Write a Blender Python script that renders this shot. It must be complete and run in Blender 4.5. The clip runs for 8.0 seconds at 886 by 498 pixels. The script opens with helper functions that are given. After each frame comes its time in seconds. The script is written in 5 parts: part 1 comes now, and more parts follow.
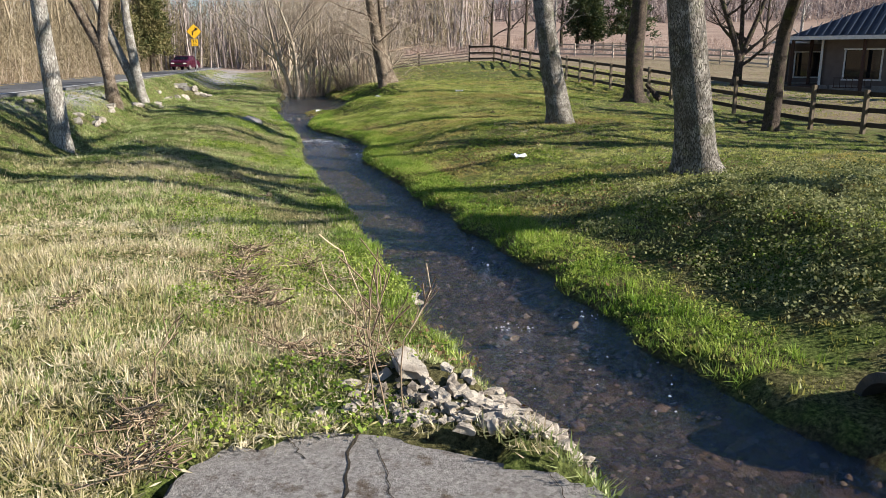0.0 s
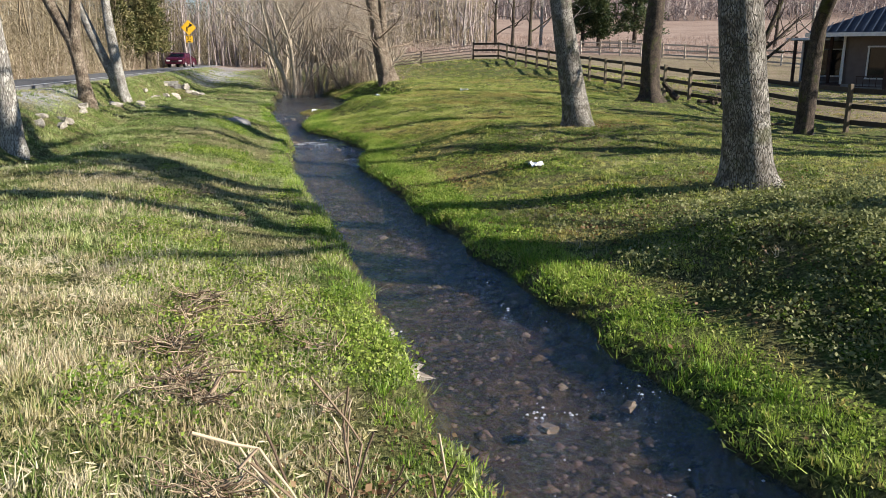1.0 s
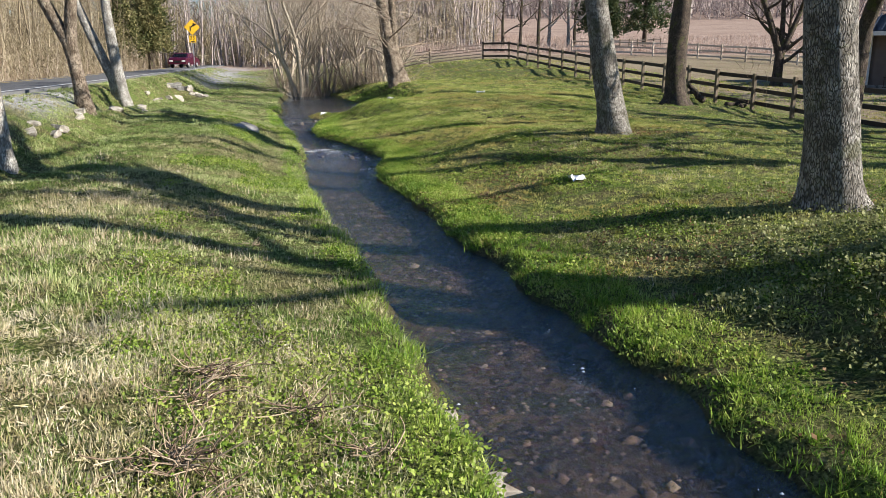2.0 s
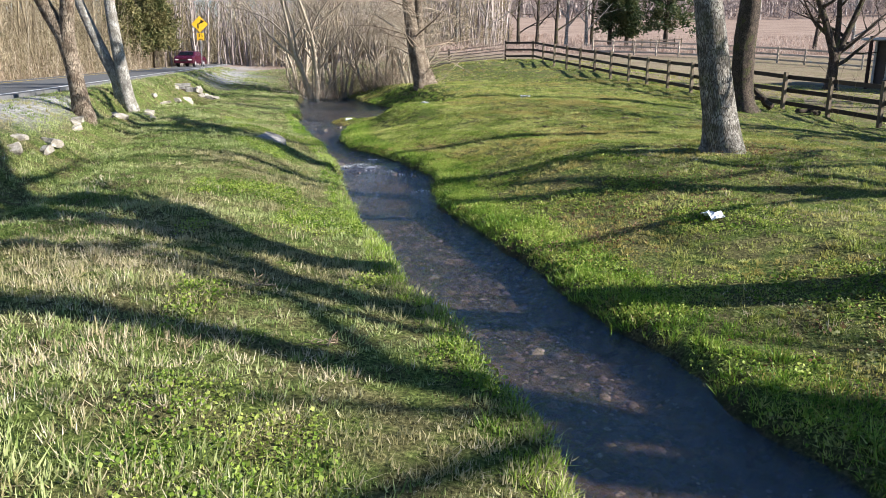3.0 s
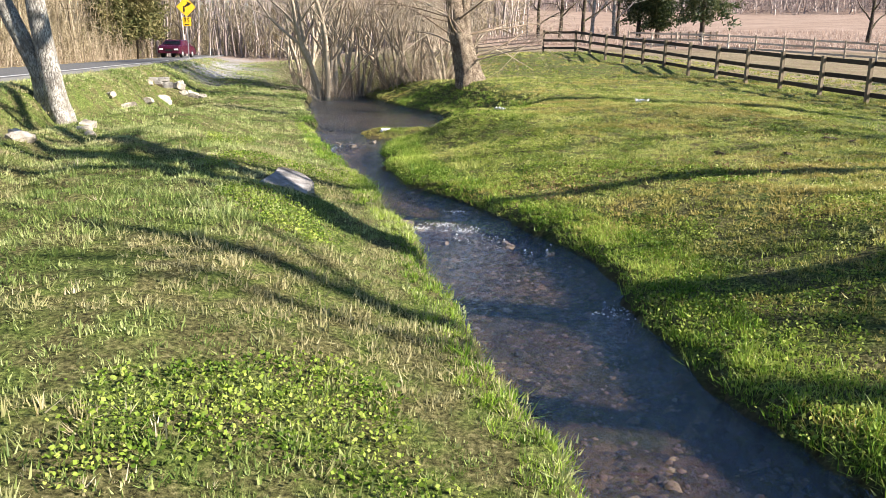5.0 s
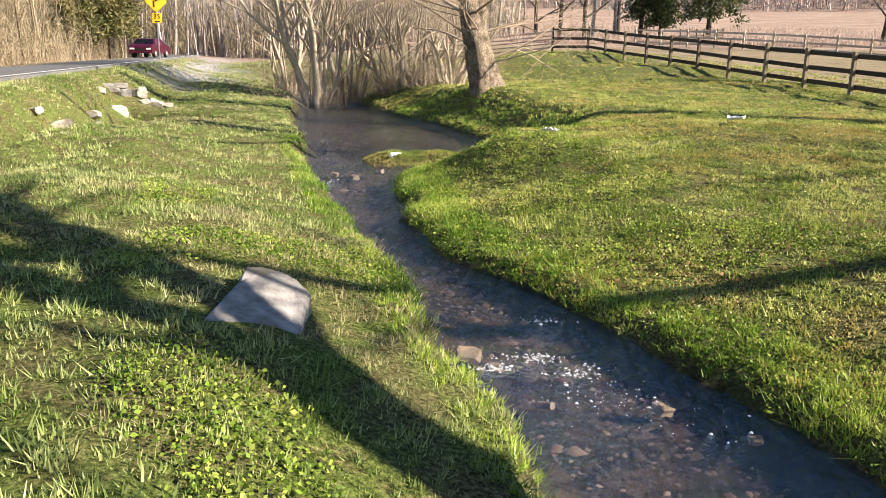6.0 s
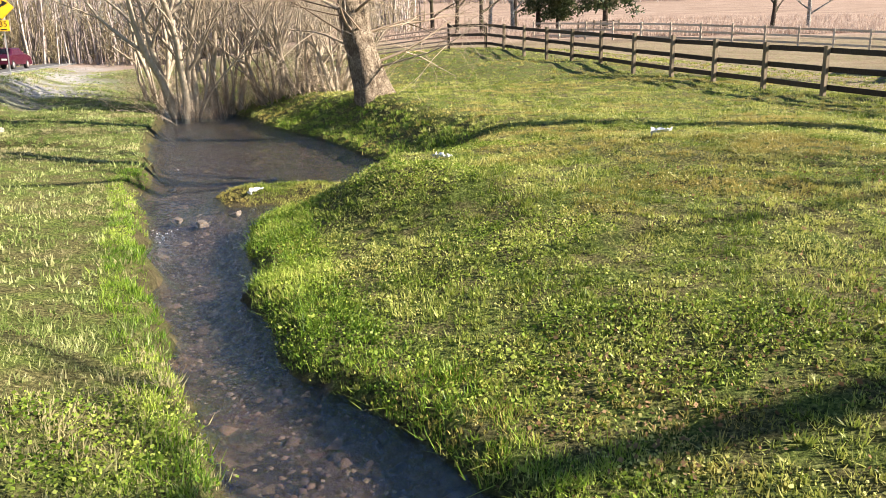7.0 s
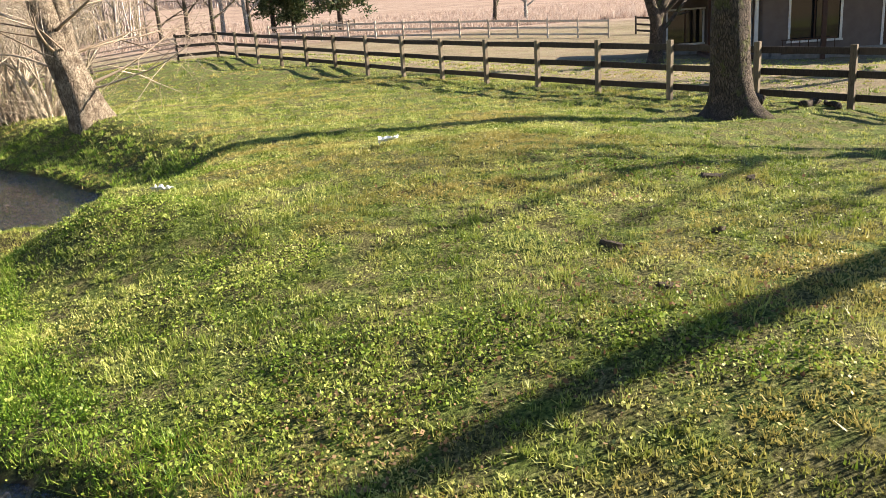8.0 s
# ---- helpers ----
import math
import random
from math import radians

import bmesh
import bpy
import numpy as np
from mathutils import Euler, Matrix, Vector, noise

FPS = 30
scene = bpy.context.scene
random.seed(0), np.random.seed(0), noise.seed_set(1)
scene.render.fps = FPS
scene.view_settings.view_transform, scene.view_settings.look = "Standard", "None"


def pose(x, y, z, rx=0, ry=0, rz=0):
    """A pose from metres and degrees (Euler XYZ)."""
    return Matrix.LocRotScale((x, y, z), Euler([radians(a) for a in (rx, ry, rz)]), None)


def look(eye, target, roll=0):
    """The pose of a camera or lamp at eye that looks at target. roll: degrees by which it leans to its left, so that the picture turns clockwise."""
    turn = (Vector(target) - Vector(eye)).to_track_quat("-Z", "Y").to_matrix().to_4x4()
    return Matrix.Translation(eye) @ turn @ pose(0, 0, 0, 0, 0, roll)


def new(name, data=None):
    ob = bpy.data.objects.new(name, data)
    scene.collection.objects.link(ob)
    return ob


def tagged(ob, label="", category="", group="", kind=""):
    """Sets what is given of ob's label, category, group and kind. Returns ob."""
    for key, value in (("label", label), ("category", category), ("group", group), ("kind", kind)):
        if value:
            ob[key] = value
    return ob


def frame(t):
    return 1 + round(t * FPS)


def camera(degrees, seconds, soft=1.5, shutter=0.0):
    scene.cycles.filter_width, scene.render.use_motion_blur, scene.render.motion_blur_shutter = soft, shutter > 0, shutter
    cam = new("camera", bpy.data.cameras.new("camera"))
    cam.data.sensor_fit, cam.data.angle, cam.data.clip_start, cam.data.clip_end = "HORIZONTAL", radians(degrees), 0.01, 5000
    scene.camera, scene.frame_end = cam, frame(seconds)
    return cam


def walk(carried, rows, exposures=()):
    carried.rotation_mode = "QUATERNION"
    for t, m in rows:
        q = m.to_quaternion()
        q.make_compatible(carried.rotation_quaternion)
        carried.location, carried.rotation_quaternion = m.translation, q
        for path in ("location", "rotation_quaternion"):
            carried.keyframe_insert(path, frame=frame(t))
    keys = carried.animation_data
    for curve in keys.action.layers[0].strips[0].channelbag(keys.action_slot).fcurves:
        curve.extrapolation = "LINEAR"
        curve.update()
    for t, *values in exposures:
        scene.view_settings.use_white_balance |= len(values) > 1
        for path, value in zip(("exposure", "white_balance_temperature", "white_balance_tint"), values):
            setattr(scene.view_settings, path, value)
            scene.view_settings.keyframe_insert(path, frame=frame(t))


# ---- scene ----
cam = camera(59.2, 8.0, soft=0.7)
PATH = [
    (0, (2.032, -1.12, 2.412), (1.9, 0.82, 1.945), 0.1),
    (0.5, (1.932, -0.129, 2.349), (1.796, 1.811, 1.883), 0.1),
    (1, (1.827, 0.84, 2.355), (1.691, 2.779, 1.884), 0.2),
    (1.5, (1.587, 1.524, 2.39), (1.45, 3.462, 1.916), 0.2),
    (1.7, (1.476, 1.735, 2.415), (1.337, 3.673, 1.941), 0.2),
    (2.8, (0.218, 4.337, 2.406), (0.063, 6.275, 1.938), 0.0),
    (3, (-0.174, 5.04, 2.439), (-0.322, 6.977, 1.965), 0.4),
    (3.5, (-0.993, 6.811, 2.392), (-1.141, 8.747, 1.916), 0.7),
    (4, (-1.72, 8.707, 2.264), (-1.871, 10.643, 1.785), 0.6),
    (4.5, (-2.177, 10.558, 2.231), (-2.321, 12.494, 1.747), 0.7),
    (4.7, (-2.37, 11.332, 2.265), (-2.51, 13.267, 1.776), 0.7),
    (5.8, (-3.819, 16.585, 2.159), (-3.916, 18.525, 1.681), 1.3),
    (6, (-3.888, 17.192, 2.313), (-3.982, 19.128, 1.822), 0.8),
    (6.5, (-3.79, 18.699, 2.488), (-3.888, 20.634, 1.991), 0.6),
    (7, (-3.461, 19.949, 2.478), (-3.332, 21.881, 1.978), -1.0),
    (7.5, (-3.192, 20.273, 2.53), (-2.654, 22.128, 2.013), -3.2),
    (8, (-3.02, 20.097, 2.662), (-2.325, 21.897, 2.136), -4.2),
]
walk(cam, [(t, look(eye, target, roll)) for t, eye, target, roll in PATH], [(0, 1.0, 6250, 13), (1.5, 1.03, 6150, 12), (3, 1.29, 5950, 12), (4.5, 1.6, 6150, 13), (6, 1.62, 6900, 14), (8, 1.76, 6900, 13)])

# ---- light ----
SUN_FROM = Vector((1.0, -0.18, 0.0)).normalized()
SUN_UP = radians(27)
world = bpy.data.worlds.new("sky_world")
scene.world = world
world.use_nodes = True
wn = world.node_tree.nodes
wl = world.node_tree.links
sky = wn.new("ShaderNodeTexSky")
sky.sky_type = "NISHITA"
sky.sun_disc = False
sky.sun_elevation = SUN_UP
sky.sun_rotation = math.atan2(SUN_FROM.x, SUN_FROM.y)
sky.air_density, sky.dust_density, sky.ozone_density = 1.0, 0.1, 4.0
wl.new(sky.outputs["Color"], wn["Background"].inputs["Color"])
wn["Background"].inputs["Strength"].default_value = 0.06
sun = new("sun", bpy.data.lights.new("sun", "SUN"))
sun.data.energy, sun.data.angle, sun.data.color = 5.0, radians(0.53), (1.0, 0.92, 0.78)
sun_dir = SUN_FROM * math.cos(SUN_UP) + Vector((0, 0, math.sin(SUN_UP)))
sun.matrix_world = look(sun_dir * 60, (0, 0, 0))

# ---- materials ----
def mat(name, build, bump=0.0, rough=0.8, metal=0.0, spec=0.3):
    m = bpy.data.materials.new(name)
    m.use_nodes = True
    nt = m.node_tree
    b = nt.nodes["Principled BSDF"]
    b.inputs["Roughness"].default_value = rough
    b.inputs["Metallic"].default_value = metal
    b.inputs["Specular IOR Level"].default_value = spec
    col, height = build(nt)
    if isinstance(col, tuple):
        b.inputs["Base Color"].default_value = (*col, 1)
    else:
        nt.links.new(col, b.inputs["Base Color"])
    if height is not None and bump:
        bp = nt.nodes.new("ShaderNodeBump")
        bp.inputs["Strength"].default_value = 1.0
        bp.inputs["Distance"].default_value = bump
        nt.links.new(height, bp.inputs["Height"])
        nt.links.new(bp.outputs["Normal"], b.inputs["Normal"])
    return m


def coord(nt, stretch=(1, 1, 1), space="Position"):
    mp = nt.nodes.new("ShaderNodeMapping")
    mp.inputs["Scale"].default_value = stretch
    if space == "Position":
        src = nt.nodes.new("ShaderNodeNewGeometry").outputs["Position"]
    else:
        src = nt.nodes.new("ShaderNodeTexCoord").outputs[space]
    nt.links.new(src, mp.inputs["Vector"])
    return mp.outputs["Vector"]


def fuzz(nt, vec, scale, detail=4, rough=0.6):
    n = nt.nodes.new("ShaderNodeTexNoise")
    n.inputs["Scale"].default_value = scale
    n.inputs["Detail"].default_value = detail
    n.inputs["Roughness"].default_value = rough
    nt.links.new(vec, n.inputs["Vector"])
    return n.outputs["Fac"]


def ramp(nt, fac, stops):
    r = nt.nodes.new("ShaderNodeValToRGB")
    r.color_ramp.elements[0].position, r.color_ramp.elements[0].color = stops[0][0], (*stops[0][1], 1)
    r.color_ramp.elements[1].position, r.color_ramp.elements[1].color = stops[-1][0], (*stops[-1][1], 1)
    for p, c in stops[1:-1]:
        r.color_ramp.elements.new(p).color = (*c, 1)
    nt.links.new(fac, r.inputs["Fac"])
    return r.outputs["Color"]


def mix(nt, fac, a, b, mode="MIX"):
    m = nt.nodes.new("ShaderNodeMix")
    m.data_type, m.blend_type = "RGBA", mode
    for sock, v in ((m.inputs["Factor"], fac), (m.inputs["A"], a), (m.inputs["B"], b)):
        if isinstance(v, (int, float)):
            sock.default_value = v
        elif isinstance(v, tuple):
            sock.default_value = (*v, 1)
        else:
            nt.links.new(v, sock)
    return m.outputs["Result"]


def step(nt, fac, lo, hi):
    r = nt.nodes.new("ShaderNodeMapRange")
    r.interpolation_type = "SMOOTHSTEP"
    r.inputs["From Min"].default_value, r.inputs["From Max"].default_value = lo, hi
    nt.links.new(fac, r.inputs["Value"])
    return r.outputs["Result"]


def math_node(nt, op, a, b):
    m = nt.nodes.new("ShaderNodeMath")
    m.operation = op
    for sock, v in zip(m.inputs, (a, b)):
        if isinstance(v, (int, float)):
            sock.default_value = v
        else:
            nt.links.new(v, sock)
    return m.outputs[0]


def attr(nt, name):
    a = nt.nodes.new("ShaderNodeAttribute")
    a.attribute_name = name
    return a.outputs["Fac"]


def island(nt):
    return nt.nodes.new("ShaderNodeNewGeometry").outputs["Random Per Island"]


def ground_build(nt):
    v = coord(nt)
    fine = fuzz(nt, v, 30, 6, 0.7)
    mid = fuzz(nt, v, 2.2, 4)
    turf = ramp(nt, fine, [(0.35, (0.022, 0.02, 0.009)), (0.52, (0.13, 0.124, 0.048)), (0.7, (0.34, 0.3, 0.15))])
    green = ramp(nt, fine, [(0.35, (0.02, 0.028, 0.007)), (0.52, (0.112, 0.15, 0.034)), (0.7, (0.3, 0.34, 0.1))])
    col = mix(nt, step(nt, mid, 0.4, 0.62), turf, green)
    field = ramp(nt, fuzz(nt, coord(nt, (0.25, 1, 1)), 0.5, 8, 0.75), [(0.3, (0.19, 0.13, 0.1)), (0.5, (0.34, 0.25, 0.2)), (0.7, (0.46, 0.365, 0.3))])
    field = mix(nt, 0.75, field, ramp(nt, fuzz(nt, v, 2.5, 8, 0.85), [(0.35, (0.45, 0.42, 0.4)), (0.5, (0.95, 0.93, 0.9)), (0.65, (1.0, 1.0, 0.98))]), "MULTIPLY")
    col = mix(nt, attr(nt, "field"), col, field)
    litter = ramp(nt, fuzz(nt, v, 14, 6, 0.7), [(0.3, (0.06, 0.045, 0.03)), (0.5, (0.2, 0.15, 0.09)), (0.7, (0.36, 0.28, 0.18))])
    col = mix(nt, attr(nt, "woods"), col, litter)
    stones = nt.nodes.new("ShaderNodeTexVoronoi")
    stones.inputs["Scale"].default_value = 14
    nt.links.new(v, stones.inputs["Vector"])
    grav = ramp(nt, stones.outputs["Color"], [(0.0, (0.16, 0.15, 0.14)), (0.5, (0.32, 0.31, 0.3)), (1.0, (0.5, 0.49, 0.47))])
    col = mix(nt, attr(nt, "gravel"), col, grav)
    bedv = nt.nodes.new("ShaderNodeTexVoronoi")
    bedv.inputs["Scale"].default_value = 9
    nt.links.new(v, bedv.inputs["Vector"])
    bedc = ramp(nt, bedv.outputs["Color"], [(0.1, (0.02, 0.015, 0.012)), (0.5, (0.055, 0.04, 0.03)), (0.8, (0.11, 0.074, 0.054)), (1.0, (0.16, 0.12, 0.085))])
    bedc = mix(nt, step(nt, fuzz(nt, v, 1.3, 3), 0.5, 0.66), bedc, (0.04, 0.042, 0.018))
    bedc = mix(nt, step(nt, fuzz(nt, v, 3.1, 4), 0.56, 0.7), bedc, (0.075, 0.04, 0.026))
    col = mix(nt, attr(nt, "mud"), col, ramp(nt, fuzz(nt, v, 12, 5, 0.7), [(0.3, (0.025, 0.02, 0.012)), (0.7, (0.10, 0.085, 0.045))]))
    col = mix(nt, attr(nt, "bed"), col, bedc)
    return col, fuzz(nt, v, 45, 6, 0.75)


M_GROUND = mat("ground_turf", ground_build, 0.03, 0.95, spec=0.1)


def grass_build(a, b, c, patch=0.9, brown=None):
    def f(nt):
        v = coord(nt)
        pick = math_node(nt, "ADD", math_node(nt, "MULTIPLY", island(nt), 0.5), math_node(nt, "MULTIPLY", step(nt, fuzz(nt, v, patch, 5, 0.65), 0.36, 0.64), 0.55))
        col = ramp(nt, pick, [(0.2, a), (0.5, b), (0.85, c)])
        if brown:
            col = mix(nt, math_node(nt, "MULTIPLY", step(nt, fuzz(nt, coord(nt, (0.6, 1, 1)), 0.55, 6, 0.7), 0.48, 0.6), 0.8), col, brown)
        return col, None
    return f


def leafy(name, a, b, c, patch=0.9, spec=0.35, rough=0.48, brown=None):
    m = mat(name, grass_build(a, b, c, patch, brown), 0, rough, spec=spec)
    m.node_tree.nodes["Principled BSDF"].inputs["Transmission Weight"].default_value = 0.0
    nt = m.node_tree
    b_ = nt.nodes["Principled BSDF"]
    tr = nt.nodes.new("ShaderNodeBsdfTranslucent")
    ms = nt.nodes.new("ShaderNodeMixShader")
    ms.inputs[0].default_value = 0.3
    nt.links.new(b_.inputs["Base Color"].links[0].from_socket, tr.inputs["Color"])
    nt.links.new(b_.outputs[0], ms.inputs[1])
    nt.links.new(tr.outputs[0], ms.inputs[2])
    nt.links.new(ms.outputs[0], nt.nodes["Material Output"].inputs["Surface"])
    return m


M_LAWN = leafy("lawn_blades", (0.1, 0.16, 0.03), (0.25, 0.32, 0.09), (0.47, 0.5, 0.22), brown=(0.42, 0.36, 0.2))
M_MEADOW = leafy("meadow_blades", (0.1, 0.16, 0.018), (0.29, 0.345, 0.068), (0.54, 0.53, 0.18), brown=(0.43, 0.34, 0.11))
M_LUSH = leafy("lush_blades", (0.08, 0.17, 0.015), (0.23, 0.36, 0.035), (0.42, 0.5, 0.1))
M_CLOVER = leafy("clover_leaves", (0.08, 0.15, 0.015), (0.22, 0.31, 0.04), (0.38, 0.43, 0.1), 1.6, 0.2, 0.6)
M_WEED = leafy("weed_leaves", (0.07, 0.09, 0.03), (0.2, 0.22, 0.085), (0.35, 0.35, 0.16), 1.2, 0.15, 0.65)
M_STRAW = leafy("straw_blades", (0.38, 0.3, 0.18), (0.56, 0.47, 0.3), (0.72, 0.63, 0.45))
M_PALE = leafy("pale_blades", (0.33, 0.3, 0.12), (0.53, 0.46, 0.26), (0.74, 0.65, 0.46), 1.3)
M_OLIVE = leafy("olive_leaves", (0.045, 0.06, 0.02), (0.13, 0.13, 0.05), (0.25, 0.22, 0.1), 0.4, 0.15, 0.7)
M_BRUSH = leafy("brush_twigs", (0.12, 0.095, 0.055), (0.28, 0.23, 0.14), (0.48, 0.41, 0.28), 0.12, 0.1, 0.8)
M_SEDGE = leafy("sedge_blades", (0.3, 0.21, 0.17), (0.45, 0.34, 0.28), (0.56, 0.45, 0.37))
M_CEDAR = leafy("cedar_needles", (0.025, 0.05, 0.018), (0.06, 0.085, 0.03), (0.12, 0.13, 0.05))


def bark_build(dark, pale, moss=0.0):
    def f(nt):
        v = coord(nt, (1, 1, 0.22))
        vo = nt.nodes.new("ShaderNodeTexVoronoi")
        vo.feature = "DISTANCE_TO_EDGE"
        vo.inputs["Scale"].default_value = 42
        wob = nt.nodes.new("ShaderNodeMixRGB")
        wob.inputs[0].default_value = 0.06
        nt.links.new(v, wob.inputs[1])
        nz = nt.nodes.new("ShaderNodeTexNoise")
        nz.inputs["Scale"].default_value = 9
        nt.links.new(v, nz.inputs["Vector"])
        nt.links.new(nz.outputs["Color"], wob.inputs[2])
        nt.links.new(wob.outputs[0], vo.inputs["Vector"])
        crack = step(nt, vo.outputs["Distance"], 0.0, 0.16)
        tone = fuzz(nt, coord(nt), 5, 6, 0.7)
        c = mix(nt, step(nt, tone, 0.35, 0.7), dark, pale)
        c = mix(nt, crack, tuple(k * 0.6 for k in dark), c)
        c = mix(nt, math_node(nt, "MULTIPLY", step(nt, fuzz(nt, coord(nt, (1, 1, 0.22)), 18, 5, 0.75), 0.54, 0.66), 0.3), c, tuple(min(0.75, k * 1.35 + 0.04) for k in pale))
        if moss:
            c = mix(nt, math_node(nt, "MULTIPLY", step(nt, fuzz(nt, coord(nt), 2.6, 5, 0.7), 0.52, 0.62), moss), c, (0.10, 0.12, 0.03))
        h = math_node(nt, "ADD", math_node(nt, "MULTIPLY", crack, 0.7), math_node(nt, "MULTIPLY", fuzz(nt, v, 60, 4), 0.5))
        return c, h
    return f


M_BARK = mat("bark_grey", bark_build((0.16, 0.14, 0.115), (0.46, 0.43, 0.38), 0.3), 0.03, 0.9, spec=0.15)
M_BARK_PALE = mat("bark_pale", bark_build((0.24, 0.215, 0.185), (0.62, 0.59, 0.53), 0.15), 0.015, 0.85, spec=0.2)
M_BARK_DARK = mat("bark_dark", bark_build((0.07, 0.055, 0.045), (0.17, 0.13, 0.10), 0.5), 0.03, 0.9, spec=0.15)
M_BARK_WILLOW = mat("bark_willow", bark_build((0.17, 0.125, 0.09), (0.5, 0.41, 0.31), 0.05), 0.04, 0.9, spec=0.15)
M_TWIG = mat("twig_wood", lambda nt: (ramp(nt, island(nt), [(0, (0.17, 0.12, 0.085)), (0.6, (0.4, 0.31, 0.225)), (1, (0.6, 0.51, 0.4))]), None), 0, 0.8)
M_SHRUB = mat("shrub_bark", lambda nt: (mix(nt, fuzz(nt, coord(nt), 9, 5, 0.7), (0.17, 0.13, 0.095), (0.62, 0.53, 0.41)), fuzz(nt, coord(nt), 30)), 0.01, 0.85)
M_WOODS = mat("woods_stems", lambda nt: (ramp(nt, island(nt), [(0, (0.09, 0.068, 0.045)), (0.6, (0.25, 0.2, 0.13)), (0.9, (0.36, 0.3, 0.21)), (1, (0.5, 0.45, 0.37))]), None), 0, 0.85)
# Distance haze is put into the colour of these greyer far twigs and stems.
M_FARTWIG_HAZED = leafy("hazed_far_twigs", (0.17, 0.135, 0.13), (0.29, 0.235, 0.22), (0.42, 0.35, 0.32), 0.05, 0.1, 0.9)
M_FARWOODS_HAZED = mat("hazed_far_woods_stems", lambda nt: (ramp(nt, island(nt), [(0, (0.2, 0.165, 0.16)), (1, (0.46, 0.39, 0.36))]), None), 0, 0.9)


def stone_build(a, b, scale=6):
    def f(nt):
        v = coord(nt)
        t = fuzz(nt, v, scale, 7, 0.7)
        c = ramp(nt, t, [(0.3, a), (0.52, tuple((p + q) / 2 for p, q in zip(a, b))), (0.72, b)])
        c = mix(nt, step(nt, fuzz(nt, v, 1.7, 4), 0.52, 0.66), c, tuple(k * 0.6 for k in a))
        return c, fuzz(nt, v, scale * 7, 6, 0.7)
    return f


M_STONE = mat("limestone", stone_build((0.25, 0.21, 0.165), (0.6, 0.54, 0.45)), 0.015, 0.9, spec=0.2)
M_DITCH = mat("lichened_ditch_stone", stone_build((0.22, 0.19, 0.15), (0.6, 0.55, 0.47)), 0.02, 0.9, spec=0.2)
M_SLAB = mat("grey_slab_stone", stone_build((0.12, 0.11, 0.1), (0.4, 0.38, 0.365), 7), 0.01, 0.85, spec=0.25)


def concrete_build(nt):
    v = coord(nt)
    c = ramp(nt, fuzz(nt, v, 38, 6, 0.8), [(0.3, (0.1, 0.09, 0.08)), (0.48, (0.29, 0.28, 0.27)), (0.7, (0.5, 0.48, 0.45))])
    peb = nt.nodes.new("ShaderNodeTexVoronoi")
    peb.inputs["Scale"].default_value = 55
    nt.links.new(v, peb.inputs["Vector"])
    c = mix(nt, 0.4, c, ramp(nt, peb.outputs["Color"], [(0.1, (0.14, 0.12, 0.1)), (0.6, (0.36, 0.33, 0.31)), (1, (0.55, 0.5, 0.46))]))
    c = mix(nt, step(nt, fuzz(nt, v, 5, 6, 0.75), 0.52, 0.68), c, (0.13, 0.1, 0.075))
    return c, fuzz(nt, v, 50, 6, 0.8)


M_CONCRETE = mat("old_concrete", concrete_build, 0.03, 0.92, spec=0.15)
# The shade inside the pipe is put into this dark concrete colour.
M_CULVERT = mat("shade_dark_culvert_concrete", stone_build((0.05, 0.046, 0.042), (0.13, 0.12, 0.11), 8), 0.02, 0.8)
M_PEBBLE = mat("creek_pebble", lambda nt: (ramp(nt, island(nt), [(0, (0.022, 0.016, 0.013)), (0.45, (0.065, 0.044, 0.034)), (0.85, (0.14, 0.09, 0.065)), (1, (0.27, 0.21, 0.15))]), fuzz(nt, coord(nt), 60)), 0.004, 0.6, spec=0.4)
M_ASPHALT = mat("worn_asphalt", lambda nt: (ramp(nt, fuzz(nt, coord(nt), 40, 6, 0.8), [(0.3, (0.09, 0.09, 0.092)), (0.7, (0.2, 0.198, 0.195))]), fuzz(nt, coord(nt), 120, 3)), 0.004, 0.95, spec=0.08)
M_LINE_W = mat("road_paint_white", lambda nt: (ramp(nt, fuzz(nt, coord(nt), 25, 5, 0.8), [(0.3, (0.45, 0.45, 0.44)), (0.6, (0.75, 0.75, 0.73))]), None), 0, 0.6)
M_LINE_Y = mat("road_paint_yellow", lambda nt: (ramp(nt, fuzz(nt, coord(nt), 25, 5, 0.8), [(0.3, (0.4, 0.3, 0.08)), (0.6, (0.65, 0.45, 0.06))]), None), 0, 0.6)


def wood_build(a, b):
    def f(nt):
        rnd = nt.nodes.new("ShaderNodeObjectInfo").outputs["Random"]
        g = fuzz(nt, coord(nt, (6, 6, 1.2), "Object"), 7, 6, 0.7)
        g = math_node(nt, "ADD", math_node(nt, "MULTIPLY", g, 0.75), math_node(nt, "MULTIPLY", rnd, 0.25))
        return ramp(nt, g, [(0.3, a), (0.7, b)]), g
    return f


M_FENCE = mat("dark_creosote_board", wood_build((0.025, 0.018, 0.014), (0.08, 0.06, 0.047)), 0.004, 0.75, spec=0.3)
M_FENCE_PALE = mat("pale_fence_board", wood_build((0.33, 0.27, 0.2), (0.6, 0.53, 0.43)), 0.003, 0.7)
M_FENCE_RED = mat("faded_red_rail", wood_build((0.3, 0.2, 0.17), (0.5, 0.38, 0.32)), 0.002, 0.7)
M_POST_GREY = mat("weathered_post", wood_build((0.09, 0.068, 0.045), (0.27, 0.215, 0.15)), 0.004, 0.85)
M_SIDING = mat("tan_siding", lambda nt: (ramp(nt, fuzz(nt, coord(nt), 3, 5), [(0.3, (0.13, 0.103, 0.09)), (0.7, (0.17, 0.137, 0.12))]), None), 0, 0.7)
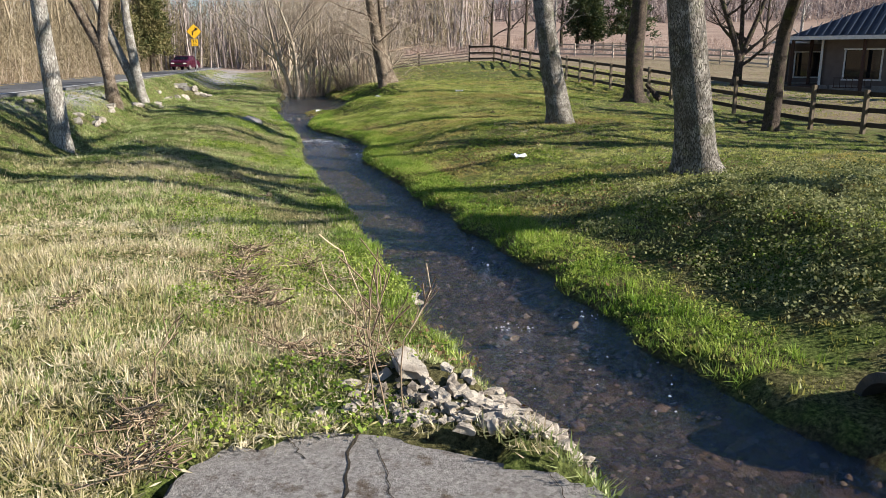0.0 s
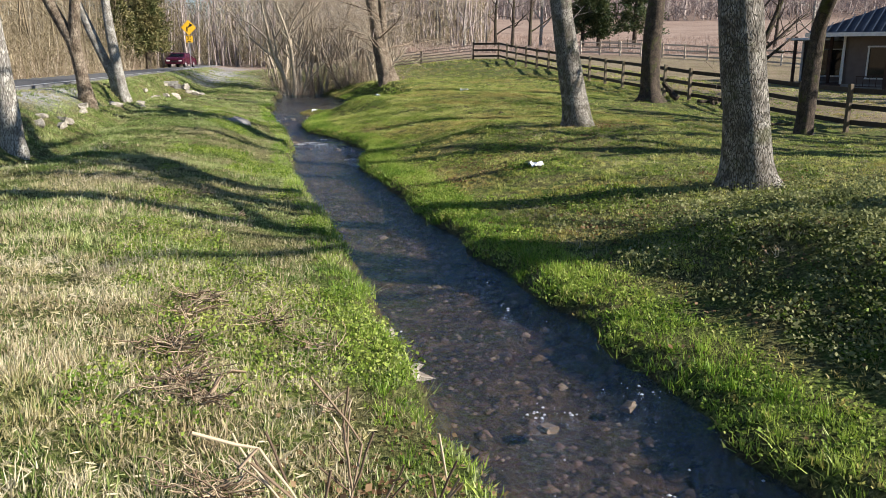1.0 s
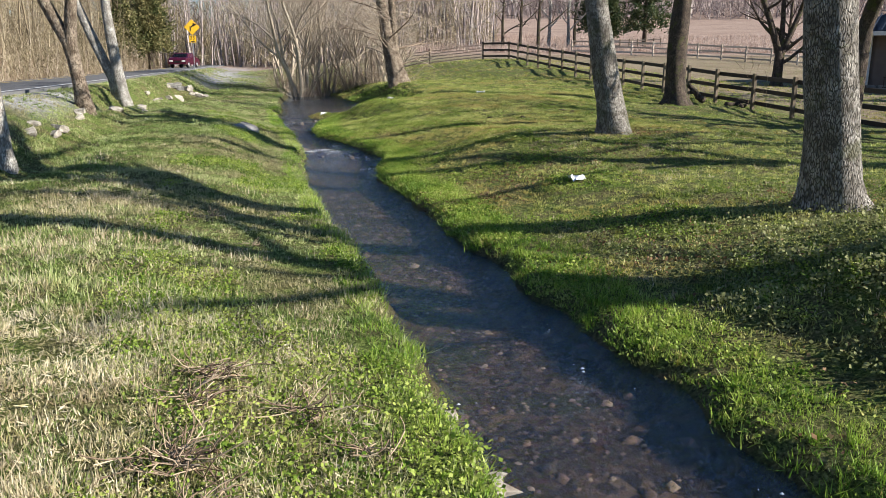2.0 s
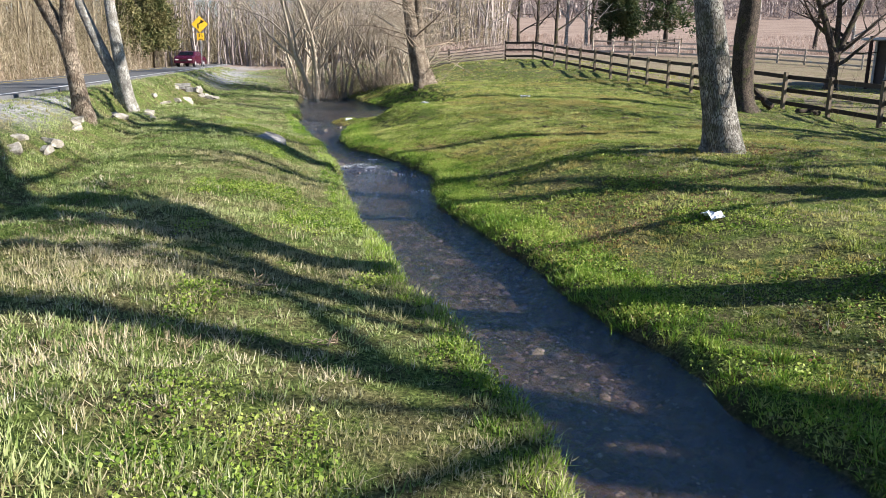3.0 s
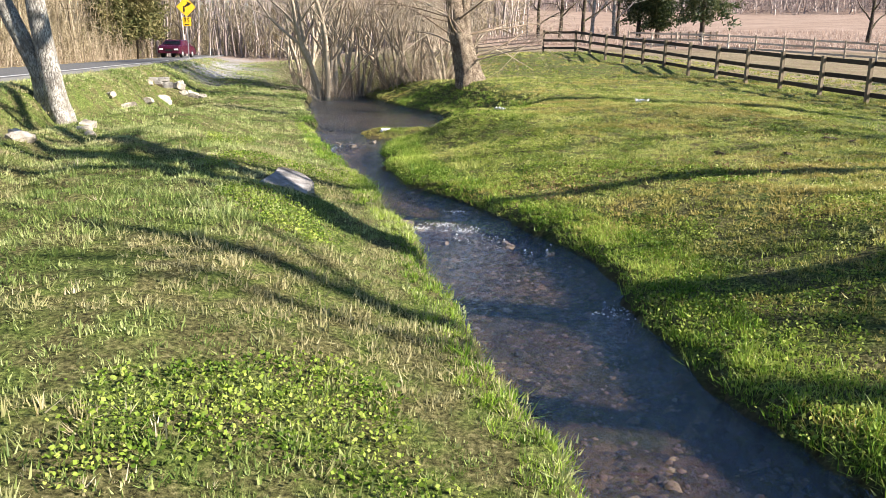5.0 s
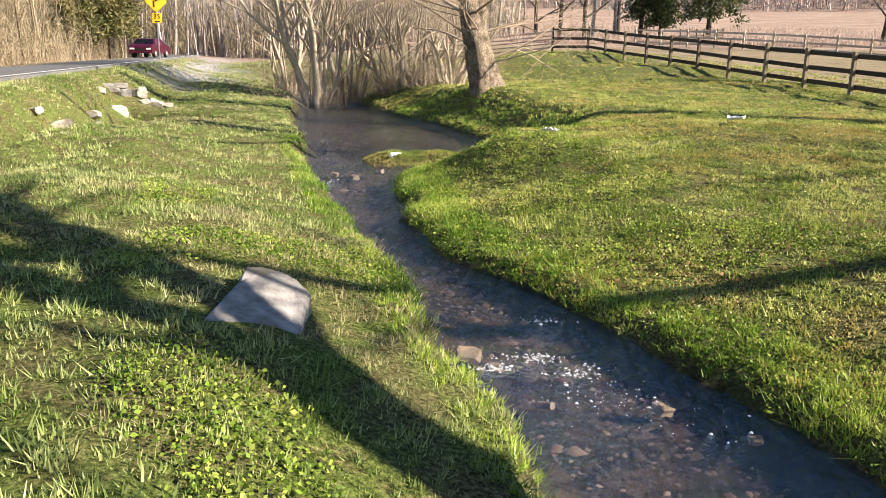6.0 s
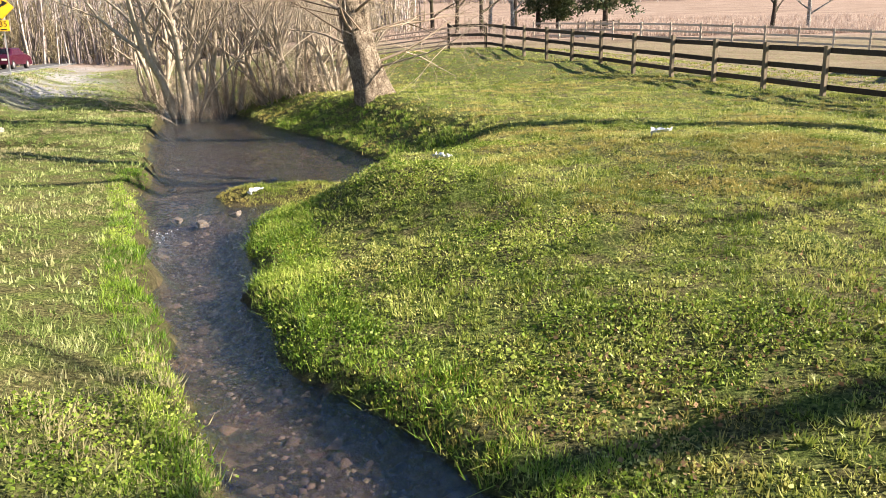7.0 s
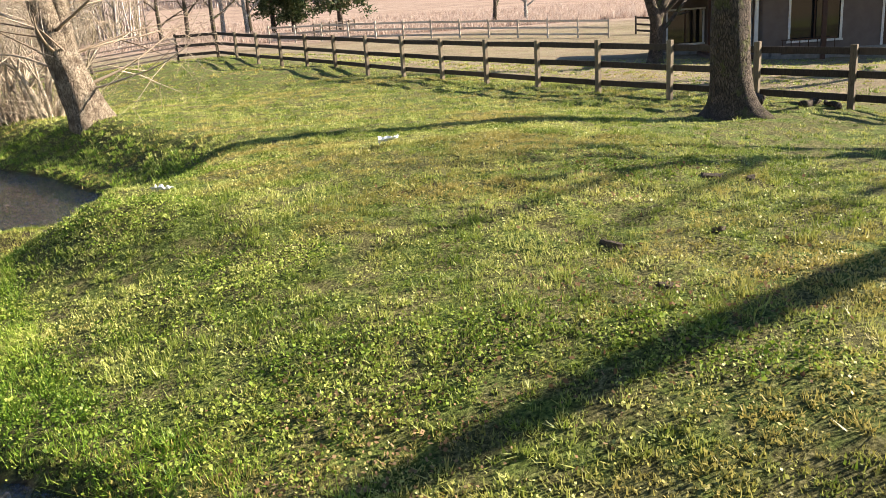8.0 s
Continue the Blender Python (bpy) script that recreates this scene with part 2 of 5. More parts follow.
M_TRIM = mat("white_trim", lambda nt: (ramp(nt, fuzz(nt, coord(nt), 8, 4), [(0.3, (0.62, 0.61, 0.58)), (0.7, (0.78, 0.77, 0.74))]), None), 0, 0.5)
M_ROOF = mat("dark_blue_metal_roof", lambda nt: (ramp(nt, fuzz(nt, coord(nt), 1.5, 4), [(0.3, (0.03, 0.04, 0.065)), (0.7, (0.05, 0.065, 0.095))]), None), 0, 0.35, 0.3, 0.5)
M_DARKWOOD = mat("dark_stained_wood", wood_build((0.03, 0.015, 0.01), (0.09, 0.045, 0.03)), 0.003, 0.6)
M_DOOR = mat("brown_door", wood_build((0.06, 0.03, 0.02), (0.14, 0.075, 0.045)), 0.002, 0.5)
M_GLASS = mat("window_glass", lambda nt: ((0.012, 0.013, 0.015), None), 0, 0.05, 0, 0.6)
M_FOUND = mat("foundation_stone", stone_build((0.16, 0.15, 0.14), (0.36, 0.34, 0.31), 3), 0.02, 0.9)
M_SIGN = mat("sign_yellow", lambda nt: (ramp(nt, fuzz(nt, coord(nt), 6, 4), [(0.3, (0.75, 0.42, 0.015)), (0.7, (0.85, 0.5, 0.02))]), None), 0, 0.35, 0, 0.5)
M_BLACK = mat("sign_black", lambda nt: ((0.012, 0.012, 0.012), None), 0, 0.5)
M_STEEL = mat("galvanised_steel", lambda nt: (ramp(nt, fuzz(nt, coord(nt), 30, 4), [(0.3, (0.3, 0.3, 0.3)), (0.7, (0.5, 0.5, 0.5))]), None), 0, 0.45, 0.8)
M_CAR = mat("burgundy_car_paint", lambda nt: (ramp(nt, fuzz(nt, coord(nt), 2, 3), [(0.3, (0.055, 0.006, 0.02)), (0.7, (0.075, 0.008, 0.026))]), None), 0, 0.25, 0.2, 0.6)
M_TYRE = mat("tyre_rubber", lambda nt: ((0.02, 0.02, 0.02), None), 0, 0.8)
M_LITTER = mat("white_plastic", lambda nt: ((0.75, 0.76, 0.78), None), 0, 0.4)
M_DIRT_SHADE = mat("dark_mud_and_hole_shade", stone_build((0.035, 0.028, 0.02), (0.12, 0.09, 0.06), 8), 0.03, 0.9)


def water_mat():
    m = bpy.data.materials.new("creek_water")
    m.use_nodes = True
    nt = m.node_tree
    nt.nodes.remove(nt.nodes["Principled BSDF"])
    v = coord(nt, (1, 0.42, 1))
    h = math_node(nt, "ADD", math_node(nt, "MULTIPLY", fuzz(nt, v, 7, 3), 0.6), math_node(nt, "MULTIPLY", fuzz(nt, v, 26, 4, 0.65), 0.4))
    bp = nt.nodes.new("ShaderNodeBump")
    bp.inputs["Distance"].default_value = 0.1
    bp.inputs["Strength"].default_value = 1.0
    nt.links.new(h, bp.inputs["Height"])
    fr = nt.nodes.new("ShaderNodeFresnel")
    fr.inputs["IOR"].default_value = 2.05
    nt.links.new(bp.outputs["Normal"], fr.inputs["Normal"])
    gl = nt.nodes.new("ShaderNodeBsdfGlossy")
    gl.inputs["Roughness"].default_value = 0.08
    # Blue of the sky is put into the gloss tint, beyond what it mirrors.
    gl.inputs["Color"].default_value = (0.6, 0.78, 1.0, 1)
    nt.links.new(bp.outputs["Normal"], gl.inputs["Normal"])
    tr = nt.nodes.new("ShaderNodeBsdfTransparent")
    tr.inputs["Color"].default_value = (0.8, 0.8, 0.78, 1)
    ms = nt.nodes.new("ShaderNodeMixShader")
    nt.links.new(fr.outputs[0], ms.inputs[0])
    nt.links.new(tr.outputs[0], ms.inputs[1])
    nt.links.new(gl.outputs[0], ms.inputs[2])
    nt.links.new(ms.outputs[0], nt.nodes["Material Output"].inputs["Surface"])
    return m


M_WATER = water_mat()
M_FOAM = mat("white_water_foam", lambda nt: (ramp(nt, fuzz(nt, coord(nt), 40, 5), [(0.35, (0.3, 0.32, 0.33)), (0.65, (0.6, 0.62, 0.63))]), None), 0, 0.3)

# ---- mesh helpers ----
rng = np.random.default_rng(7)


def mesh_from(name, verts, faces, material, smooth=False):
    me = bpy.data.meshes.new(name)
    me.from_pydata([tuple(v) for v in verts], [], [tuple(f) for f in faces])
    me.materials.append(material)
    if smooth:
        me.polygons.foreach_set("use_smooth", [True] * len(me.polygons))
    me.update()
    return me


def tri_mesh(name, verts, tris, material):
    """A mesh of triangles from arrays (n, 3) and (m, 3)."""
    me = bpy.data.meshes.new(name)
    me.vertices.add(len(verts))
    me.vertices.foreach_set("co", np.asarray(verts, np.float32).ravel())
    me.loops.add(len(tris) * 3)
    me.loops.foreach_set("vertex_index", np.asarray(tris, np.int32).ravel())
    me.polygons.add(len(tris))
    me.polygons.foreach_set("loop_start", np.arange(0, len(tris) * 3, 3, dtype=np.int32))
    me.polygons.foreach_set("loop_total", np.full(len(tris), 3, np.int32))
    me.update(calc_edges=True)
    me.validate()
    me.materials.append(material)
    return me


def part(name, bm, material, parent=None, label=""):
    """Links a bmesh (or a ready mesh) as one object under parent."""
    if isinstance(bm, bmesh.types.BMesh):
        me = bpy.data.meshes.new(name)
        bm.to_mesh(me)
        bm.free()
        me.materials.append(material)
    else:
        me = bm
    ob = new(name, me)
    if parent is not None:
        ob.parent = parent
    if label:
        tagged(ob, label)
    return ob


def box(bm, centre, size, m=None, bevel=0.0):
    r = bmesh.ops.create_cube(bm, size=1.0)
    mt = Matrix.Translation(centre) @ Matrix.Diagonal((*size, 1))
    if m is not None:
        mt = m @ mt
    bmesh.ops.transform(bm, matrix=mt, verts=r["verts"])
    if bevel:
        es = list({e for v in r["verts"] for e in v.link_edges})
        bmesh.ops.bevel(bm, geom=es, offset=bevel, segments=1, affect="EDGES")
    return bm


def box_bm(centre, size, m=None, bevel=0.0):
    return box(bmesh.new(), centre, size, m, bevel)


def smoothstep(a, lo, hi):
    t = np.clip((np.asarray(a, float) - lo) / (hi - lo), 0, 1)
    return t * t * (3 - 2 * t)


def wave_noise(x, y, f, seed=0):
    """Cheap smooth noise from summed sines, about -1 to 1."""
    g = np.random.default_rng(100 + seed)
    out = 0 * x
    for k in range(6):
        a = g.uniform(0, 6.28)
        w = f * g.uniform(0.6, 1.7)
        out = out + np.sin(w * (np.cos(a) * x + np.sin(a) * y) + g.uniform(0, 6.28))
    return out / 3.2


# ---- the lie of the land ----
# creek: y, left water edge, right water edge
LOWER_REACH = [
    (-8, 3.9, 8.0), (1.8, 3.0, 5.3), (2.5, 2.75, 5.0), (3.2, 2.3, 4.6), (3.9, 1.95, 4.0), (4.4, 1.73, 3.75), (5.0, 1.46, 3.52), (5.6, 1.25, 3.25), (7.0, 0.8, 2.8), (8.0, 0.47, 2.5),
    (9.1, 0.12, 2.0), (10.5, -0.27, 1.5), (11.4, -0.61, 1.22), (12.5, -1.1, 0.72), (13.8, -1.44, 0.35), (14.9, -1.9, 0.0), (15.9, -2.25, -0.4), (17.0, -2.6, -0.88), (18.6, -3.05, -1.38), (19.4, -3.25, -1.46)]
UPPER_REACH = [
    (20.5, -3.5, -1.45), (21.4, -3.72, -1.7), (22.4, -4.15, -2.05), (23.1, -4.4, -2.65), (23.8, -4.55, -3.0), (24.4, -4.75, -3.25), (25.0, -5.0, -3.75), (25.6, -5.25, -4.2), (26.2, -5.5, -4.55), (27.3, -5.9, -4.8),
    (29.1, -6.5, -5.17), (30.3, -6.8, -5.35), (31.2, -7.1, -5.2), (32.0, -7.45, -3.9), (33.0, -7.65, -3.4), (34.8, -7.95, -3.4), (36.0, -8.4, -3.75), (39.6, -9.5, -5.0), (43.2, -10.25, -6.8), (47.7, -11.4, -8.6),
    (52.2, -12.6, -10.2), (58, -14.5, -12.3), (70, -18, -16)]
CREEK = np.array(LOWER_REACH + UPPER_REACH)
# water level along the creek: y, z
LEVEL = np.array([(-10, 0.0), (22.4, 0.0), (22.9, 0.06), (31, 0.1), (32.4, 0.24), (60, 0.34)])
# spot heights of the lawns: x, y, z
LEFT_SPOTS = [
    (-7.7, 15.5, 0.64), (-8.3, 18.5, 0.85), (-9.8, 22.2, 1.1), (-10, 25, 1.08), (-5.2, 21.8, 0.8), (-15, 40.5, 0.6), (-14.4, 37.6, 0.4), (-21, 57, 0.95), (-3.5, 41.0, 1.3), (-6, 9, 0.66),
    (-12, 8, 0.9), (-12, 30, 1.05), (-9, 33, 0.62), (-6.5, 28, 0.5), (-14, 46, 0.7), (-17, 52, 0.85)]
NEAR_SPOTS = [
    (5.8, 12.9, 0.62), (4.1, 19.1, 0.95), (2.5, 15.2, 0.52), (12.1, 25.4, 0.32), (10.5, 24.2, 0.3), (-1.6, 26.6, 0.5), (-0.4, 27.9, 0.9), (0.3, 24.8, 0.6), (7.2, 9, 0.88), (9, 6, 0.92),
    (6.2, 6.5, 0.86), (-3, 6, 0.62), (-1, 2, 0.62), (0, -5, 0.7), (16, 20, 0.35), (14, 10, 0.7), (20, 0, 0.7)]
FAR_SPOTS = [
    (8.6, 32.9, 0.95), (7.8, 32.7, 0.8), (-2.6, 30.6, 1.02), (0.6, 30.5, 1.2), (-0.5, 34.3, 1.22), (3, 33.5, 1.14), (1.7, 61.5, 2.4), (4.3, 52.5, 1.92), (6, 46, 1.4), (7.2, 41.5, 1.18),
    (8.3, 37.3, 0.97), (9.4, 33, 0.72), (11, 30, 0.45), (15, 44, 1.1), (20, 40, 0.8), (24, 30, 0.5)]
SPOTS = np.array(LEFT_SPOTS + NEAR_SPOTS + FAR_SPOTS)


def creek_edges(y):
    return np.interp(y, CREEK[:, 0], CREEK[:, 1]), np.interp(y, CREEK[:, 0], CREEK[:, 2])


def water_z(y):
    return np.interp(y, LEVEL[:, 0], LEVEL[:, 1])


def road_x(y):
    """The near edge of the road."""
    return -11.2 - 0.29 * (y - 24) - 0.004 * np.clip(24 - y, 0, 60) ** 2


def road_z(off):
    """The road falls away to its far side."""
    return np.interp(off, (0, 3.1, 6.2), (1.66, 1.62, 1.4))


def lawn_z(x, y):
    num, den = 0, 0
    for sx, sy, sz in SPOTS:
        w = 1 / ((x - sx) ** 2 + (y - sy) ** 2 + 2.5) ** 1.6
        num, den = num + w * sz, den + w
    return num / den


def ground_z(x, y):
    x, y = np.asarray(x, float), np.asarray(y, float)
    base = lawn_z(x, y) + 0.025 * wave_noise(x, y, 1.3, 1) + 0.024 * wave_noise(x, y, 5.0, 2) + 0.014 * wave_noise(x, y, 12.0, 13)
    # far country
    r = np.hypot(x, y)
    far = 2.3 + 0.045 * np.clip(y - 66, 0, 45) + 0.075 * np.clip(y - 111, 0, 120) + 0.10 * np.clip(r - 240, 0, 200) + 0.6 * wave_noise(x, y, 0.04, 3)
    side = smoothstep(x, -24, -7)
    far = np.where(y < 66, base, (1.25 + 0.02 * np.clip(y - 90, 0, 200)) * (1 - side) + far * side)
    z = base + (far - base) * smoothstep(y, 58, 80)
    far_side = smoothstep(np.abs(x), 40, 90) * smoothstep(-y, -60, 0)
    z = z + far_side * (1.2 - z)
    # road bed and the wooded rise behind it
    d = road_x(y) - x
    z = np.where(d > -4, z + (1.58 - z) * smoothstep(d, -2.6, -0.3), z)
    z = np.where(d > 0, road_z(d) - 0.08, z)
    z = np.where(d > 6.5, 1.32 - 0.2 * smoothstep(d, 6.5, 8) + 0.2 * np.clip(d - 9, 0, 80) + 0.25 * wave_noise(x, y, 0.3, 4) * smoothstep(d, 8, 14), z)
    # roadside ditch
    dd = d + 2.4 + 0.5 * wave_noise(0 * x, y, 0.35, 8)
    z = z - 0.17 * np.exp(-(dd / 0.5) ** 2) * smoothstep(y, 10, 16) * (1 - smoothstep(y, 40, 44))
    for (ax, ay), (bx_, by_) in (((-15.2, 40.9), (-14.3, 39.2)), ((-14.3, 39.2), (-13.0, 36.0)), ((-13.0, 36.0), (-11.9, 31.6)), ((-11.9, 31.6), (-9.3, 21.5)), ((-14.3, 39.2), (-9.6, 37.0))):
        t = np.clip(((x - ax) * (bx_ - ax) + (y - ay) * (by_ - ay)) / ((bx_ - ax) ** 2 + (by_ - ay) ** 2), 0, 1)
        gap = np.hypot(x - ax - t * (bx_ - ax), y - ay - t * (by_ - ay))
        z = np.where(gap < 1.2, np.minimum(z, z - 0.42 * np.exp(-(gap / 0.38) ** 2)), z)
    # hollow under the concrete apron, tussocks on the mound
    z = np.where((x > 0.58) & (x < 3.0) & (y < 1.95 + 0.5 * np.sin((x - 0.5) * 1.5)), np.minimum(z, 0.49), z)
    hump = np.exp(-(((x - 6.4) / 3.0) ** 2 + ((y - 8) / 3.2) ** 2))
    z = z + hump * (0.07 * wave_noise(x, y, 5.5, 14) + 0.04 * wave_noise(x, y, 11, 15))
    # creek
    xl, xr = creek_edges(y)
    wob = 0.09 * wave_noise(x * 0, y, 3.1, 5) + 0.05 * wave_noise(x * 0, y, 9.0, 6)
    dl, dr = (xl + wob) - x, x - (xr + wob)
    wz = water_z(y)
    lip = 0.32 - 0.1 * smoothstep(y, 26, 34)
    left = wz + 0.02 + lip * smoothstep(dl, -0.12, 0.08) + (z - wz - lip - 0.02) * smoothstep(dl, 0.1, 3.2 - 1.2 * smoothstep(y, 15, 19) * (1 - smoothstep(y, 25, 28)))
    left = np.where(y < 3.4, 0.02 + (z - 0.02) * smoothstep(dl, -0.15, 0.6), left)
    right = wz + 0.02 + 0.14 * smoothstep(dr, -0.02, 0.25) + (z - wz - 0.16) * smoothstep(dr, 0.1, 3.5 - 1.4 * smoothstep(y, 28.2, 30.5) + 1.6 * (1 - smoothstep(y, 11, 16)))
    # steep face of the mound over a low grassy shelf
    shelf = wz + 0.02 + 0.14 * smoothstep(dr, -0.02, 0.25) + 0.1 * smoothstep(dr, 0.2, 1.2)
    face = smoothstep(dr + 0.12 * wave_noise(x, y, 2.7, 16), 0.95, 2.7)
    mk = smoothstep(y, 3.2, 4.6) * (1 - smoothstep(y, 8.6, 10.6))
    right = right + (shelf + (z - shelf) * face - right) * mk
    bed = -0.17 + 0.04 * wave_noise(x, y, 2.6, 7)
    cut = np.where(dl > -0.12, left, np.where(dr > 0, right, wz + bed * smoothstep(np.minimum(-dl, -dr), -0.05, 0.45) - 0.02))
    k = 1 - smoothstep(y, 60, 70)
    z = z + (np.where((dl < 4) & (dr < 5.2), cut, z) - z) * k
    # the low grassy island in the pool
    isl = np.exp(-(((x + 5.1) / 1.55) ** 2 + ((y - 32.5) / 1.0) ** 2)) * (0.95 + 0.2 * wave_noise(x, y, 6, 35))
    z = np.where((dl < 0) & (dr < 0), np.maximum(z, wz - 0.17 + 0.33 * isl), z)
    return z


def spaced(lo, hi, fine, flo, fhi, grow=1.12):
    """Grid lines, fine between flo and fhi and ever wider outside."""
    mid = list(np.arange(flo, fhi, fine))
    up, s = [], fine
    v = mid[-1]
    while v < hi:
        s = min(s * grow, 40)
        v += s
        up.append(v)
    down, s, v = [], fine, mid[0]
    while v > lo:
        s = min(s * grow, 40)
        v -= s
        down.append(v)
    return np.array(down[::-1] + mid + up)


gx = spaced(-700, 700, 0.155, -11, 9, 1.09)
gy = spaced(-120, 900, 0.195, 1.5, 42, 1.07)
GX, GY = np.meshgrid(gx, gy)
GZ = ground_z(GX, GY)
nx, ny = len(gx), len(gy)
idx = np.arange(nx * ny).reshape(ny, nx)
q = np.stack([idx[:-1, :-1], idx[:-1, 1:], idx[1:, 1:], idx[1:, :-1]], -1).reshape(-1, 4)
me = bpy.data.meshes.new("ground")
me.vertices.add(nx * ny)
me.vertices.foreach_set("co", np.stack([GX, GY, GZ], -1).astype(np.float32).ravel())
me.loops.add(len(q) * 4)
me.loops.foreach_set("vertex_index", q.astype(np.int32).ravel())
me.polygons.add(len(q))
me.polygons.foreach_set("loop_start", np.arange(0, len(q) * 4, 4, dtype=np.int32))
me.polygons.foreach_set("loop_total", np.full(len(q), 4, np.int32))
me.polygons.foreach_set("use_smooth", np.ones(len(q), bool))
me.update(calc_edges=True)
me.materials.append(M_GROUND)
xl, xr = creek_edges(GY)
creekside = smoothstep(np.minimum(GX - xl + 0.18, xr - GX + 0.12), 0, 0.2) * (1 - smoothstep(GY, 58, 64))
inside = creekside * (1 - smoothstep(GZ - water_z(GY), -0.03, 0.02))
mud = creekside * smoothstep(GZ - water_z(GY), -0.03, 0.02) * (1 - smoothstep(GZ - water_z(GY), 0.22, 0.34))
dist_road = road_x(GY) - GX
woods = smoothstep(dist_road, 6.2, 8) * (1 - smoothstep(GY, 260, 300))
beyond = GX - np.interp(GY, (8, 14.5, 25.2, 33.2, 46.1, 61.3, 90), (19, 16.5, 12.1, 9.4, 6.05, 1.7, -8))
fieldm = np.maximum(smoothstep(GY, 64, 84), 0.55 * smoothstep(beyond, 0.4, 3.5)) * (1 - woods)
gravel = smoothstep(dist_road, -6.0, -2.5) * (1 - smoothstep(dist_road, 0, 1)) * smoothstep(GY, 44, 52) * (1 - smoothstep(GY, 85, 100))
verge = smoothstep(dist_road, -1.7, -0.7) * (1 - smoothstep(dist_road, 0, 1)) * smoothstep(GY, 8, 12) * (1 - smoothstep(GY, 21, 25))
gravel = np.maximum(gravel, verge) * smoothstep(wave_noise(GX, GY, 0.9, 9), -0.6, 0.2)
seg = np.clip((GX - 1.4 - 0.5 * (GY - 3.05)) / 1.25, 0, 1)
rubble_d = np.hypot(GX - 1.4 - seg, GY - 3.05 + 0.5 * seg)
mud = np.maximum(mud, 0.35 * (1 - smoothstep(rubble_d + 0.1 * wave_noise(GX, GY, 6, 33), 0.2, 0.42)))
for key, val in (("bed", inside), ("woods", woods), ("field", fieldm), ("gravel", gravel), ("mud", mud)):
    me.attributes.new(key, "FLOAT", "POINT").data.foreach_set("value", val.astype(np.float32).ravel())
ground = tagged(new("ground", me), "uneven grassy ground cut by a shallow creek bed", "ground", kind="structure")

# water sheet
wy = np.arange(-8, 64, 0.25)
wxl, wxr = creek_edges(wy)
cols = np.linspace(0, 1, 9)
WX = (wxl - 0.35)[:, None] * (1 - cols) + (wxr + 0.3)[:, None] * cols
wv = np.stack([WX, np.repeat(wy[:, None], 9, 1), 0 * WX + water_z(wy)[:, None]], -1).reshape(-1, 3)
wi = np.arange(len(wy) * 9).reshape(-1, 9)
wf = np.stack([wi[:-1, :-1], wi[:-1, 1:], wi[1:, 1:], wi[1:, :-1]], -1).reshape(-1, 4)
water = tagged(new("water", mesh_from("water", wv, wf, M_WATER, True)), "clear shallow rippling creek water over brown stones", "water", kind="structure")
water.visible_shadow = False

# road
ry = np.arange(-30, 240, 2.0)
def strip(name, offs, lift, material, thick=0.0):
    """A band along the road between the given distances from its near edge."""
    n = len(ry)
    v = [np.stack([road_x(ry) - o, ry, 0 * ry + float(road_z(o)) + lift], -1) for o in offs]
    f = [(k * n + i, k * n + i + 1, (k + 1) * n + i + 1, (k + 1) * n + i) for k in range(len(offs) - 1) for i in range(n - 1)]
    if thick:
        m = len(offs)
        v += [v[0] - (0, 0, thick), v[m - 1] - (0, 0, thick)]
        f += [(i, m * n + i, m * n + i + 1, i + 1) for i in range(n - 1)] + [((m - 1) * n + i, (m - 1) * n + i + 1, (m + 1) * n + i + 1, (m + 1) * n + i) for i in range(n - 1)]
    return mesh_from(name, np.concatenate(v), f, material)


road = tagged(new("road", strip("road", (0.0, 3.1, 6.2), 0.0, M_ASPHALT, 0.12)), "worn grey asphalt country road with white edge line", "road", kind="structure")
part("edge_line", strip("edge_line", (0.2, 0.34), 0.006, M_LINE_W), M_LINE_W, road, "white painted edge line")
part("edge_line", strip("edge_line", (5.85, 5.97), 0.006, M_LINE_W), M_LINE_W, road, "white painted edge line")
part("centre_line", strip("centre_line", (3.0, 3.1), 0.006, M_LINE_Y), M_LINE_Y, road, "yellow painted centre line")
part("centre_line", strip("centre_line", (3.2, 3.3), 0.006, M_LINE_Y), M_LINE_Y, road, "yellow painted centre line")

# ---- trees ----
class Wood:
    """Collects tapered tubes into vertex and face lists."""
    def __init__(self):
        self.v, self.f = [], []

    def tube(self, pts, radii, sides, lump=0.0, flare=None, seed=0):
        n0 = len(self.v)
        pts = [Vector(p) for p in pts]
        up = Vector((0.3, 0.9, 0.1))
        for i, (p, r) in enumerate(zip(pts, radii)):
            t = (pts[min(i + 1, len(pts) - 1)] - pts[max(i - 1, 0)]).normalized()
            a = t.cross(up).normalized()
            b = t.cross(a)
            for k in range(sides):
                an = 2 * math.pi * k / sides
                rr = r
                if lump:
                    rr *= 1 + lump * noise.noise(Vector((math.cos(an) * 1.3, math.sin(an) * 1.3, p.z * 0.9 + seed * 7.1))) + 0.5 * lump * noise.noise(Vector((math.cos(an) * 3.5, math.sin(an) * 3.5, p.z * 2.2 + seed)))
                if flare and i < len(flare):
                    rr *= 1 + flare[i] * (0.45 + 0.55 * max(0, math.sin(an * 2.5 + seed)) ** 2 + 0.3 * noise.noise(Vector((math.cos(an) * 2, math.sin(an) * 2, seed))))
                self.v.append(p + (a * math.cos(an) + b * math.sin(an)) * rr)
        for i in range(len(pts) - 1):
            for k in range(sides):
                k2 = (k + 1) % sides
                self.f.append((n0 + i * sides + k, n0 + i * sides + k2, n0 + (i + 1) * sides + k2, n0 + (i + 1) * sides + k))

    def mesh(self, name, material):
        return mesh_from(name, self.v, self.f, material, True)


